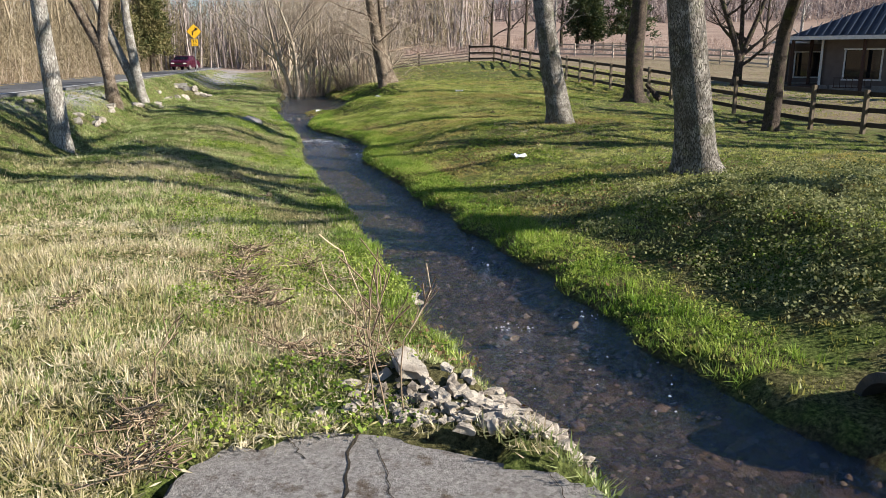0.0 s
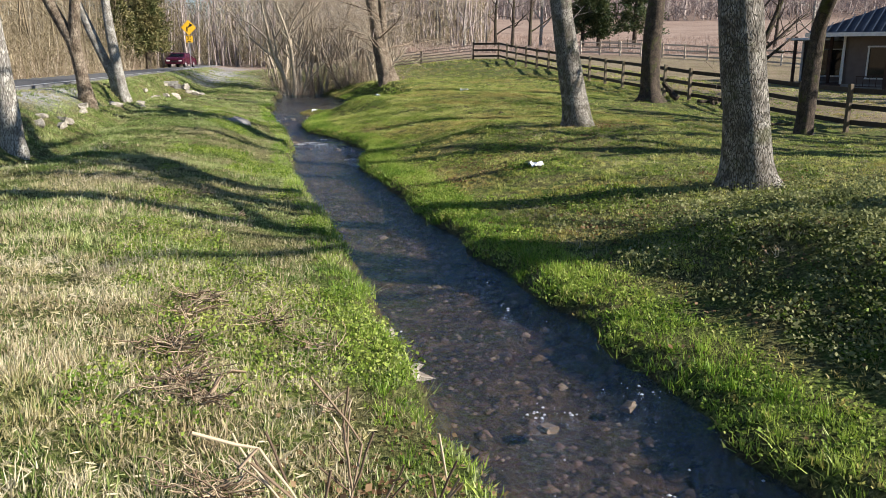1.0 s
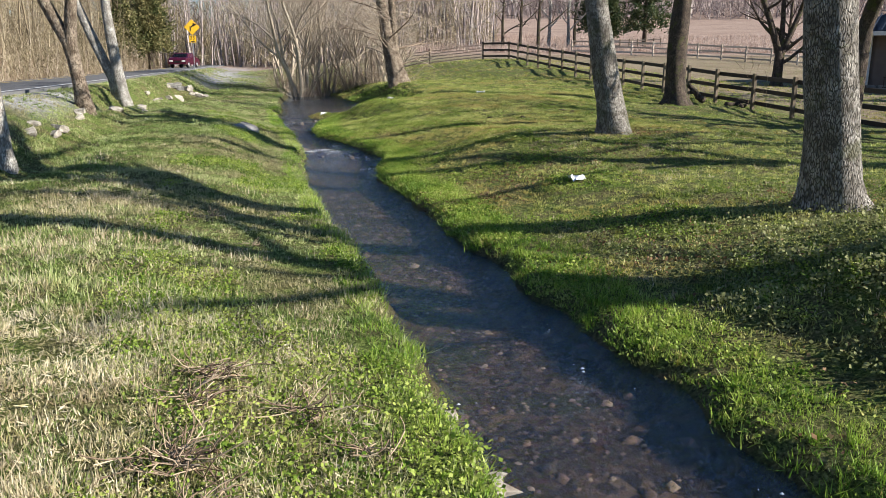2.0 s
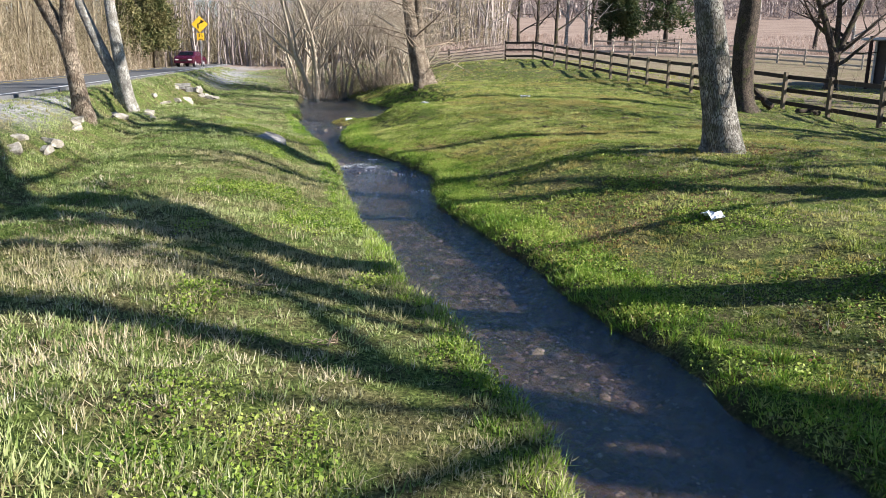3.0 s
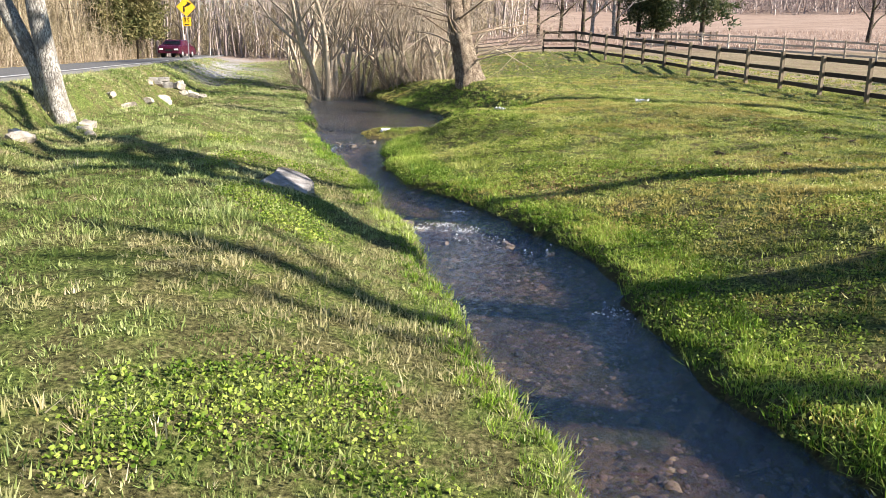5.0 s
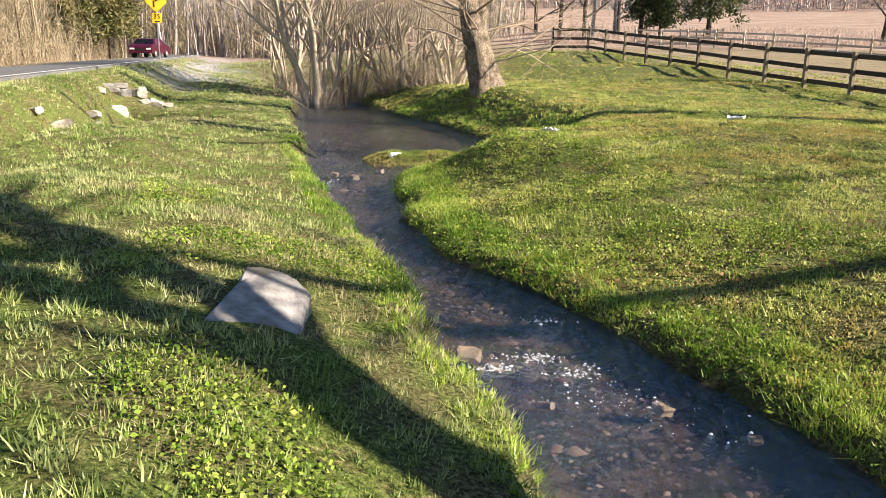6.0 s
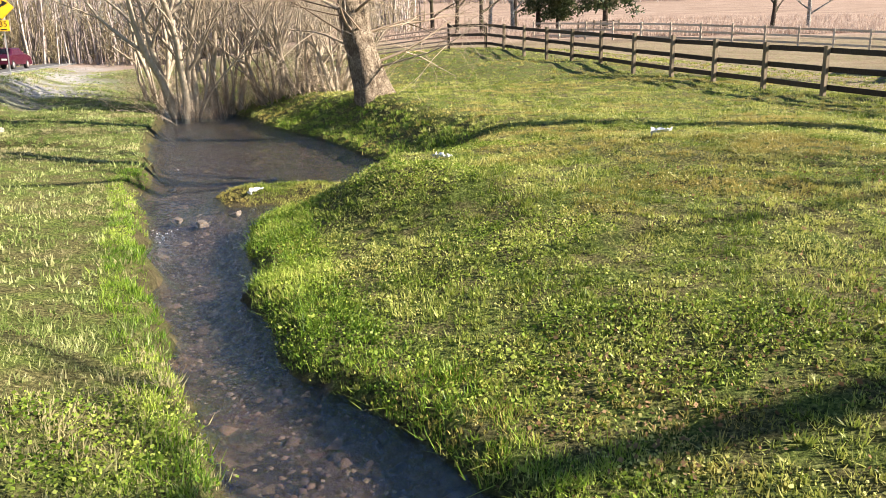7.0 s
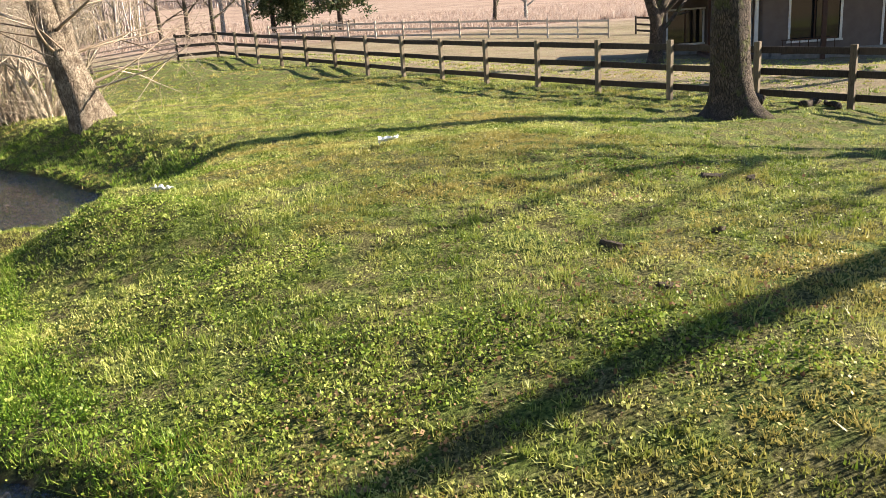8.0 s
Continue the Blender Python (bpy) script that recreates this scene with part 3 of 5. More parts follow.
def limb(wood, rnd, start, heading, length, r, depth, sides, droop=0.0, spread=0.6, kids=4, crook=0.17):
    """A branch with its own branches, down to twigs."""
    n = max(3, int(length / 0.5)) if depth > 0 else 3
    n = min(n, 8)
    p, h = Vector(start), Vector(heading).normalized()
    pts, rad = [p.copy()], [r]
    for i in range(n):
        h = (h + Vector((rnd.uniform(-1, 1), rnd.uniform(-1, 1), rnd.uniform(-0.6, 0.9) - droop)) * crook).normalized()
        p = p + h * (length / n)
        pts.append(p.copy())
        rad.append(max(0.004, r * (1 - 0.8 * (i + 1) / n)))
    wood.tube(pts, rad, sides)
    if depth <= 0:
        return
    for k in range(kids):
        i = min(len(pts) - 1, 1 + int((len(pts) - 1) * (0.25 + 0.75 * (k + rnd.random()) / kids)))
        side = Vector((rnd.uniform(-1, 1), rnd.uniform(-1, 1), rnd.uniform(-0.3, 0.7) - droop))
        hd = (pts[i] - pts[i - 1]).normalized() * (1 - spread) + side.normalized() * spread
        limb(wood, rnd, pts[i], hd, length * rnd.uniform(0.4, 0.65), rad[i] * 0.7, depth - 1, max(3, sides - 2), droop, spread, kids, crook)


def ground_at(x, y):
    return float(ground_z(np.array([x]), np.array([y]))[0])


def tree(name, x, y, trunks, material, label, seed, height=12, limbs=9, flare=0.8, first=0.35, depth=2, twig=None, droop=0.0, lump=0.12, kids=4, thin=0.55):
    """trunks: for each stem (dx, dy, radius, lean x, lean y, bend height, lean x above, lean y above)."""
    rnd = random.Random(seed)
    z = ground_at(x, y)
    root = new(name)
    root.location = (x, y, z)
    crown = Wood()
    for dx, dy, r, lx, ly, hb, lx2, ly2 in trunks:
        w = Wood()
        pts, rad = [], []
        hs = [-0.25, 0.0, 0.08, 0.2, 0.4, 0.7] + list(np.arange(1.1, height * 0.75, 0.45))
        for h in hs:
            k = min(h, hb)
            k2 = max(0, h - hb)
            pts.append((dx + lx * k + lx2 * k2 + 0.03 * math.sin(h * 1.1 + seed), dy + ly * k + ly2 * k2 + 0.03 * math.cos(h * 0.9 + seed), h))
            rad.append(r * (1 - 0.8 * max(0, h) / (height * 0.8)))
        w.tube(pts, rad, 22, lump, [flare, flare * 0.8, flare * 0.55, flare * 0.3, flare * 0.12, 0.03], seed)
        part("trunk", w.mesh("trunk", material), material, root)
        for k in range(limbs):
            f = first + (1 - first) * (k + rnd.random() * 0.6) / limbs
            i = min(len(pts) - 1, int(f * (len(pts) - 1)))
            an = k * 2.4 + rnd.uniform(-0.5, 0.5)
            up = rnd.uniform(0.35, 1.0) - droop
            limb(crown, rnd, pts[i], (math.cos(an), math.sin(an), up), height * rnd.uniform(0.28, 0.45) * (1.15 - 0.5 * f), rad[i] * thin, depth, 6, droop, 0.6, kids)
    part("crown", crown.mesh("crown", twig or material), twig or material, root, "bare winter limbs and twigs")
    return tagged(root, label, "tree", "creekside trees")


tree("tree", 5.35, 12.1, [(0, 0, 0.33, -0.17, -0.17, 3.4, -0.08, 0.62), (0.02, 0, 0.32, -0.17, -0.17, 3.4, 0.05, -0.08), (0.0, 0.02, 0.3, -0.17, -0.17, 3.4, 0.12, 0.3)], M_BARK, "tall bare tree with thick grey bark leaning slightly", 1, 14, flare=0.75, first=0.48, depth=3, kids=3)
tree("tree", 3.6, 18.95, [(0, 0, 0.29, -0.16, 0, 2.7, -0.2, 0.92), (0.01, 0, 0.27, -0.16, 0, 2.7, 0.0, 0.45)], M_BARK, "bare grey-barked tree with a flared foot and bent trunk", 2, 13, flare=0.85, first=0.48, depth=3, kids=3)
tree("tree", 7.65, 32.0, [(0, 0, 0.4, -0.02, 0, 2.0, 0.02, 0)], M_BARK_DARK, "broad old dark-barked tree with spreading mossy roots", 3, 15, flare=1.7, first=0.52, depth=3, kids=3)
tree("tree", 10.55, 24.0, [(0, 0, 0.25, 0.03, 0.0, 3.0, 0.0, -0.7)], M_BARK_DARK, "slender dark-barked bare tree beside the board fence", 4, 14, limbs=6, flare=0.5, first=0.66)
tree("tree", 15.4, 44.6, [(0, 0, 0.24, 0, 0, 1.6, -0.35, 0.1), (0.06, 0, 0.19, 0, 0, 1.6, 0.0, 0.1), (0.1, 0, 0.2, 0, 0, 1.6, 0.35, 0.0)], M_BARK_DARK, "bare tree forking low into three dark limbs", 5, 9, limbs=5)
tree("tree", -6.7, 14.05, [(0, 0, 0.19, -0.06, 0, 2.0, -0.02, 0)], M_BARK_PALE, "straight pale-barked bare tree on the lawn", 6, 11, flare=0.55, first=0.5)
tree("tree", -8.8, 20.6, [(0, 0, 0.17, -0.13, 0, 1.45, -0.5, 0.05), (0.0, 0, 0.165, -0.13, 0, 1.45, 0.14, 0.05)], M_BARK_WILLOW, "brown-barked roadside tree forking above head height", 7, 11, limbs=6, flare=0.9, first=0.5)
tree("tree", -10.75, 26.35, [(0.12, 0, 0.18, -0.085, 0, 3, -0.06, 0), (-0.16, 0.05, 0.165, 0.06, 0, 0.6, -0.4, 0)], M_BARK_PALE, "twin-stemmed pale roadside tree with a hollow foot", 8, 12, limbs=6, flare=0.9, first=0.5)
# Next two stand out of view, placed from the trunk and limb shadows they cast.
tree("tree", 13.5, 7.6, [(0, 0, 0.42, 0.0, 0, 3.4, -0.05, -0.06), (0, 0, 0.4, 0.0, 0, 4.6, -0.05, 0.5)], M_BARK, "tall unseen bare tree placed from the shadows it casts", 9, 14, limbs=7, depth=2, first=0.5)
tree("tree", 12.3, 14.8, [(0, 0, 0.3, 0.0, 0, 3.0, -0.04, 0.12)], M_BARK, "tall unseen bare tree placed from the shadows it casts", 12, 13, limbs=8, depth=3, first=0.3, kids=3)
# Trees out of view, added only to throw branch shadows over the meadow.
for k, (x, y, h) in enumerate([(18.6, 25.2, 13), (17.6, 17.0, 12), (24.0, 34.4, 12)]):
    tree("tree", x, y, [(0, 0, 0.38, 0.02, 0, 3.0, 0.03, 0.05 * k)], M_BARK, "tall unseen bare tree added to cast branch shadows on the meadow", 14 + k, h, limbs=13, depth=2, first=0.3, kids=4, thin=0.62)
tree("willow_tree", -3.85, 41.2, [(0, 0, 0.4, -0.24, 0, 1.8, -0.2, 0.0), (0.3, 0.02, 0.26, -0.3, 0, 1.5, -0.08, 0.05)], M_BARK_WILLOW, "leaning willow with furrowed brown bark and trailing twigs", 10, 9, limbs=18, flare=0.6, twig=M_TWIG, droop=0.3, first=0.3, thin=0.13, kids=5)


def thicket(x, y, seed, stems=9, height=6.5, spread=0.9, label="multi-stemmed bare shrub tree over the creek"):
    rnd = random.Random(seed)
    z = ground_at(x, y)
    root = new("shrub_tree")
    root.location = (x, y, max(z, -0.1))
    for k in range(stems):
        w = Wood()
        an = k * 2.39 + rnd.random()
        out = rnd.uniform(0.05, 0.5) * spread
        hd = (math.cos(an) * out, math.sin(an) * out, 1)
        ra = rnd.uniform(0.05, 0.5)
        limb(w, rnd, (math.cos(an) * ra, math.sin(an) * ra, -0.15), hd, height * rnd.uniform(0.65, 1.1), rnd.choice((0.05, 0.08, 0.11, 0.15)), 3, 6, -0.04, 0.5, 5, 0.2)
        part("stem", w.mesh("stem", M_SHRUB), M_SHRUB, root)
    # tangle of fine shoots round the foot
    w = Wood()
    for k in range(130):
        an, ra = rnd.uniform(0, 6.28), rnd.uniform(0.1, 1.7)
        limb(w, rnd, (math.cos(an) * ra, math.sin(an) * ra, -0.1), (rnd.uniform(-0.9, 0.9), rnd.uniform(-0.9, 0.9), 1), rnd.uniform(0.4, 1.7), 0.01, 1, 3, 0.12, 0.6, 5, 0.35)
    tagged(part("undergrowth", w.mesh("undergrowth", M_TWIG), M_TWIG, root, "tangle of fine shoots"), kind="stuff")
    return tagged(root, label, "shrub", "creekside thicket")


thicket(-10.4, 47.6, 21, 12, 7.5, 0.8)
thicket(-9.2, 49.0, 22, 11, 7.5, 0.9)
thicket(-6.4, 48.0, 23, 9, 3.8, 1.1, "low tangled bare brush at the water's edge")
thicket(-7.6, 48.5, 26, 9, 4.6, 1.1, "low tangled bare brush at the water's edge")
thicket(-12.8, 53, 24, 9, 7.5)
thicket(-5.2, 46.8, 25, 8, 2.8, 1.0, "low tangled bare brush at the water's edge")

# roadside woods: many slender stems
def stems_stuff(name, n, where, hlo, hhi, rlo, rhi, material, label, seed, twigs=10):
    g = np.random.default_rng(seed)
    V, T = [], []
    base = 0
    px, py = where(g, n)
    pz = ground_z(px, py)
    for k in range(n):
        h, r = g.uniform(hlo, hhi), g.uniform(rlo, rhi)
        lean = g.normal(0, 0.1, 2)
        segs = 4
        ring = []
        for s in range(segs + 1):
            f = s / segs
            c = np.array([px[k] + lean[0] * h * f + 0.12 * math.sin(f * 5 + k), py[k] + lean[1] * h * f, pz[k] - 0.1 + h * f])
            rr = r * (1 - 0.85 * f)
            for a in (0, 2.09, 4.19):
                V.append(c + rr * np.array([math.cos(a), math.sin(a), 0]))
            ring.append(c)
        for s in range(segs):
            for a in range(3):
                b = (a + 1) % 3
                i, j = base + s * 3, base + s * 3 + 3
                T += [(i + a, i + b, j + b), (i + a, j + b, j + a)]
        base += 3 * (segs + 1)
        for t in range(twigs):
            f = g.uniform(0.15, 1)
            i = min(segs - 1, int(f * segs))
            c = ring[i] + (ring[i + 1] - ring[i]) * (f * segs - i)
            an = g.uniform(0, 6.28)
            ln = h * g.uniform(0.08, 0.28)
            tip = c + np.array([math.cos(an) * 0.6, math.sin(an) * 0.6, g.uniform(0.3, 1.0)]) * ln
            wd = r * 0.3 * np.array([-math.sin(an), math.cos(an), 0]) + np.array([0, 0, r * 0.2])
            V += [c - wd, c + wd, tip]
            T.append((base, base + 1, base + 2))
            base += 3
    ob = new(name, tri_mesh(name, np.array(V), np.array(T), material))
    return tagged(ob, label, "woods", kind="stuff")


def behind_road(lo, hi, ylo, yhi):
    def f(g, n):
        y = g.uniform(ylo, yhi, n)
        return road_x(y) - g.uniform(lo, hi, n), y
    return f


stems_stuff("roadside_woods", 1500, behind_road(9, 60, 18, 260), 7, 16, 0.03, 0.15, M_WOODS, "dense leafless winter woods of slender stems", 31, 26)
stems_stuff("roadside_saplings", 2600, behind_road(7.5, 34, 16, 240), 2, 7, 0.012, 0.04, M_WOODS, "leafless saplings under the roadside woods", 35, 10)
stems_stuff("roadside_brush", 1600, behind_road(7.0, 12, 14, 180), 0.6, 2.6, 0.008, 0.02, M_TWIG, "tan leafless brush along the wood's edge", 32, 10)
stems_stuff("far_woods", 900, lambda g, n: (g.uniform(-60, 190, n), g.uniform(225, 330, n)), 9, 17, 0.12, 0.3, M_FARWOODS_HAZED, "distant leafless woods on the hill, haze greyed into their colour", 33, 14)
stems_stuff("far_woods", 800, lambda g, n: (g.uniform(-45, 0, n), g.uniform(95, 150, n)), 7, 13, 0.06, 0.18, M_FARWOODS_HAZED, "distant leafless treeline behind the gate, haze greyed into its colour", 34, 16)

def haze(name, n, per, where, zlo, zhi, length, width, material, label, seed):
    """Clusters of fine twigs and dead leaves that fill the wood between the stems."""
    g = np.random.default_rng(seed)
    px, py = where(g, n)
    pz = ground_z(px, py) + zlo + (zhi - zlo) * g.random(n) ** 1.4
    c = np.repeat(np.stack([px, py, pz], -1), per, 0) + g.normal(0, 0.55, (n * per, 3))
    d = g.normal(0, 0.6, (n * per, 3)) + (0, 0, 0.7)
    d = d / np.linalg.norm(d, axis=1)[:, None] * g.uniform(0.5, 1.2, n * per)[:, None] * length
    s_ = np.cross(d, g.normal(0, 1, (n * per, 3)))
    s_ = s_ / np.linalg.norm(s_, axis=1)[:, None] * width
    V = np.stack([c - s_, c + s_, c + d], 1).reshape(-1, 3)
    return tagged(new(name, tri_mesh(name, V, np.arange(3 * n * per).reshape(-1, 3), material)), label, "woods", kind="stuff")


haze("woods_twigs", 6500, 13, behind_road(8.5, 26, 18, 230), 0.2, 10.0, 1.1, 0.02, M_BRUSH, "fine brown twigs filling the winter woods", 36)
haze("far_woods_twigs", 3600, 12, lambda g, n: (g.uniform(-48, 0, n), g.uniform(92, 150, n)), 0.2, 9.0, 1.6, 0.03, M_BRUSH, "fine twigs of the distant treeline", 38)
haze("ridge_twigs", 3800, 9, lambda g, n: (g.uniform(-60, 190, n), g.uniform(222, 320, n)), 0.2, 11.0, 3.0, 0.12, M_FARTWIG_HAZED, "fine twigs on the distant wooded ridge, haze greyed into their colour", 39)
haze("woods_undergrowth", 3600, 14, behind_road(7.5, 14, 14, 170), 0.0, 2.2, 0.5, 0.014, M_BRUSH, "tan dead undergrowth along the wood's edge", 37)

# ---- board fences ----
def fence(name, pts, material, post_mat, label, height=1.25, rails=3, board=0.14, spare=0.1):
    root = new(name)
    root.location = (pts[0][0], pts[0][1], ground_at(*pts[0]))
    o = root.location
    tops = []
    level = [ground_at(x, y) for x, y in pts]
    for _ in range(4):
        level = [level[0]] + [(level[i - 1] + 2 * level[i] + level[i + 1]) / 4 for i in range(1, len(level) - 1)] + [level[-1]]
    for i, (x, y) in enumerate(pts):
        z = level[i]
        h = height + spare * (0.3 + 0.7 * random.Random(i * 3 + 1).random())
        bm = box_bm((0, 0, h / 2 - 0.15), (0.12, 0.12, h + 0.3), None, 0.008)
        d = Vector((pts[min(i + 1, len(pts) - 1)][0] - pts[max(i - 1, 0)][0], pts[min(i + 1, len(pts) - 1)][1] - pts[max(i - 1, 0)][1], 0)).normalized()
        rot = Matrix(((d.y, d.x, 0, 0), (-d.x, d.y, 0, 0), (0, 0, 1, 0), (0, 0, 0, 1)))
        bmesh.ops.transform(bm, matrix=rot, verts=bm.verts)
        p = part("post", bm, post_mat, root)
        p.location = (x - o.x, y - o.y, z - o.z)
        tops.append(Vector((x, y, z)))
    side = Vector(((pts[-1][1] - pts[0][1]), -(pts[-1][0] - pts[0][0]), 0)).normalized() * -0.075
    for i in range(len(pts) - 1):
        for k in range(rails):
            h = height * (0.98 - k * 0.72 / max(1, rails - 1)) - 0.07
            a = tops[i] + Vector((0, 0, h + random.Random(i * 7 + k).uniform(-0.015, 0.015))) + side
            b = tops[i + 1] + Vector((0, 0, h + random.Random(i * 7 + k + 7).uniform(-0.015, 0.015))) + side
            d = b - a
            bm = box_bm((0, 0, 0), (d.length + 0.02, 0.035, board), None, 0.004)
            r = part("rail", bm, material, root)
            r.matrix_basis = Matrix.Translation((a + b) / 2 - o) @ Matrix.Rotation(math.atan2(d.y, d.x), 4, "Z") @ Matrix.Rotation(-math.asin(d.z / d.length), 4, "Y")
    return tagged(root, label, "fence", kind="")


FENCE = [(1.7, 61.3), (6.05, 46.1), (9.4, 33.2), (12.1, 25.2), (16.5, 14.5), (19, 8)]
def along(line, n):
    seg = [math.dist(a, b) for a, b in zip(line, line[1:])]
    tot = sum(seg)
    out = []
    for i in range(n + 1):
        s, k = tot * i / n, 0
        while k < len(seg) - 1 and s > seg[k]:
            s -= seg[k]
            k += 1
        f = s / seg[k]
        out.append((line[k][0] + f * (line[k + 1][0] - line[k][0]), line[k][1] + f * (line[k + 1][1] - line[k][1])))
    return out
FENCE_POSTS = along(FENCE[:2], 7) + along(FENCE[1:3], 6)[1:] + [(10.3, 31.6), (10.95, 29.4), (11.5, 27.1), (12.06, 24.85)] + along([(12.06, 24.85), (16.5, 14.5), (19, 8)], 9)[1:]
fence("board_fence", FENCE_POSTS, M_FENCE, M_POST_GREY, "long three-rail dark brown board fence along the meadow")
fence("board_fence", [(1.7, 61.3), (-0.2, 61.6)], M_FENCE, M_FENCE, "short dark board fence panel beside the gate")
fence("pasture_gate", [(-0.2, 61.6), (-4.2, 62.2), (-8.2, 62.9)], M_FENCE_RED, M_POST_GREY, "faded red five-rail pasture gate, closed", 1.15, 5, 0.07)
fence("white_fence", along([(8, 82), (29, 68)], 12), M_FENCE_PALE, M_FENCE_PALE, "sunlit pale tan three-rail paddock fence")
fence("paddock_fence", along([(32, 69), (38, 64)], 3), M_FENCE, M_FENCE, "dark three-rail fence behind the house")
fence("paddock_fence", along([(12, 84), (20, 100)], 6), M_FENCE, M_POST_GREY, "weathered post fence across the far field")


# ---- stones ----
def rock_mesh(seed, size, material, rough=0.25, flat=0.0, sub=2):
    bm = bmesh.new()
    bmesh.ops.create_icosphere(bm, subdivisions=sub, radius=1.0)
    o = Vector((seed * 3.7, seed * 1.3, seed * 2.1))
    for v in bm.verts:
        n = v.co.normalized()
        k = 1 + rough * noise.noise(n * 1.2 + o) * 1.6 + rough * 0.5 * noise.noise(n * 3.1 + o)
        c = Vector([max(-0.62, min(0.62, q)) for q in n]) * 1.35 * (1 - flat) + n * flat
        v.co = Vector((c.x * k * size[0], c.y * k * size[1], c.z * k * size[2]))
    me = bpy.data.meshes.new("rock")
    bm.to_mesh(me)
    bm.free()
    me.materials.append(material)
    return me


ROCKS = [rock_mesh(k, (0.5, 0.4, 0.34), M_STONE, 0.45, 0.2) for k in range(8)]


def rock(x, y, size, seed, label="pale broken limestone rock in the grass", sink=0.3, group="loose rocks", z=None, stretch=(1, 1, 1), material=None):
    ob = new("rock", ROCKS[seed % 8] if material is None else rock_mesh(seed + 20, (0.5, 0.4, 0.34), material))
    g = ground_at(x, y) if z is None else z
    ob.location = (x, y, g + size * 0.34 * stretch[2] * (1 - 2 * sink) * 0.8)
    ob.rotation_euler = (0.3 * math.sin(seed), 0.3 * math.cos(seed * 1.7), seed * 1.9)
    ob.scale = (size * stretch[0], size * stretch[1], size * stretch[2])
    return tagged(ob, label, "rock", group)


# rubble beside the concrete apron
rnd = random.Random(5)
rock(1.54, 3.14, 0.28, 1, "large pale limestone block beside the concrete apron", 0.36, "rubble", stretch=(1.35, 0.85, 0.36))
for k, (x, y, sz) in enumerate([(1.23, 2.95, 0.15), (1.3, 2.83, 0.11), (1.66, 2.8, 0.15), (1.42, 2.72, 0.11), (1.83, 2.64, 0.15), (1.97, 2.7, 0.13), (2.08, 2.58, 0.15), (2.04, 2.95, 0.18), (2.12, 2.82, 0.14), (1.1, 2.64, 0.14), (1.28, 2.68, 0.15), (2.36, 2.6, 0.16), (2.28, 2.7, 0.13)]):
    rock(x, y, sz * 0.85, k + 2, "pale broken limestone rubble by the creek", 0.36, "rubble", stretch=(1.1, 0.8, 0.6))
for k in range(230):
    f = rnd.random()
    x = 1.36 + 1.1 * f + rnd.gauss(0, 0.08)
    y = 2.88 - 0.36 * f + rnd.gauss(0, 0.13) * (1.3 - 0.6 * f)
    if y < 2.6 - 0.3 * abs(x - 1.3) and rnd.random() < 0.85:
        continue
    rock(x, y, 0.028 + 0.085 * rnd.random() ** 2.2, k + 3, "pale broken limestone rubble by the creek", 0.34, "rubble", stretch=(1, rnd.uniform(0.6, 1), rnd.uniform(0.5, 0.9)))
for k in range(60):
    x = rnd.uniform(1.4, 2.45)
    y = 2.55 - 0.28 * (x - 1.4) + rnd.uniform(0.0, 0.2)
    rock(x, y, 0.04 + 0.08 * rnd.random() ** 2, k + 7, "pale broken limestone rubble by the creek", 0.2, "rubble", stretch=(1, rnd.uniform(0.6, 1), rnd.uniform(0.5, 0.9)))
rock(1.16, 5.95, 0.42, 4, "flat pale stone set in the creek bank", 0.3, "bank stones", z=0.18, stretch=(0.5, 1.3, 0.5))
rock(0.93, 6.65, 0.3, 5, "flat pale stone set in the creek bank", 0.3, "bank stones", z=0.18, stretch=(0.5, 1.2, 0.5))
# ditch and culvert stones
for k, (x, y, sz) in enumerate([(-14.35, 39.3, 0.6), (-14.2, 38.9, 0.5), (-14.05, 38.5, 0.55), (-13.8, 38.3, 0.45), (-14.45, 38.6, 0.4), (-13.6, 38.8, 0.4), (-14.5, 41.0, 0.6), (-14.2, 41.3, 0.55), (-13.9, 40.9, 0.5), (-14.1, 40.6, 0.45), (-13.6, 41.1, 0.4), (-14.7, 41.5, 0.5), (-13.4, 40.6, 0.35),
                                (-12.95, 35.0, 0.6), (-12.7, 34.7, 0.4), (-12.1, 32.1, 0.6), (-12.3, 31.6, 0.45), (-11.8, 31.4, 0.4), (-8.6, 20.0, 0.4), (-8.45, 19.7, 0.35), (-8.3, 19.4, 0.3), (-7.75, 17.6, 0.45), (-7.6, 17.2, 0.4), (-7.9, 17.0, 0.35), (-7.6, 16.4, 0.4),
                                (-9.0, 22.6, 0.45), (-9.2, 22.9, 0.35), (-9.7, 25.6, 0.4), (-9.5, 25.1, 0.35), (-9.3, 24.9, 0.3), (-8.5, 16.0, 0.3)]):
    rock(x, y, sz * (1.1 if k < 13 else 0.8), k + 2, "weathered limestone rock beside the roadside ditch", 0.42, "ditch rocks", stretch=(1, 0.9, 0.7), material=M_DITCH)
# stone headwall of the road culvert
hw = new("culvert_headwall")
hw.scale = (0.55, 0.6, 0.72)
hw.location, hw.rotation_euler = (-15.05, 40.5, 0.5), (0, 0, radians(30))
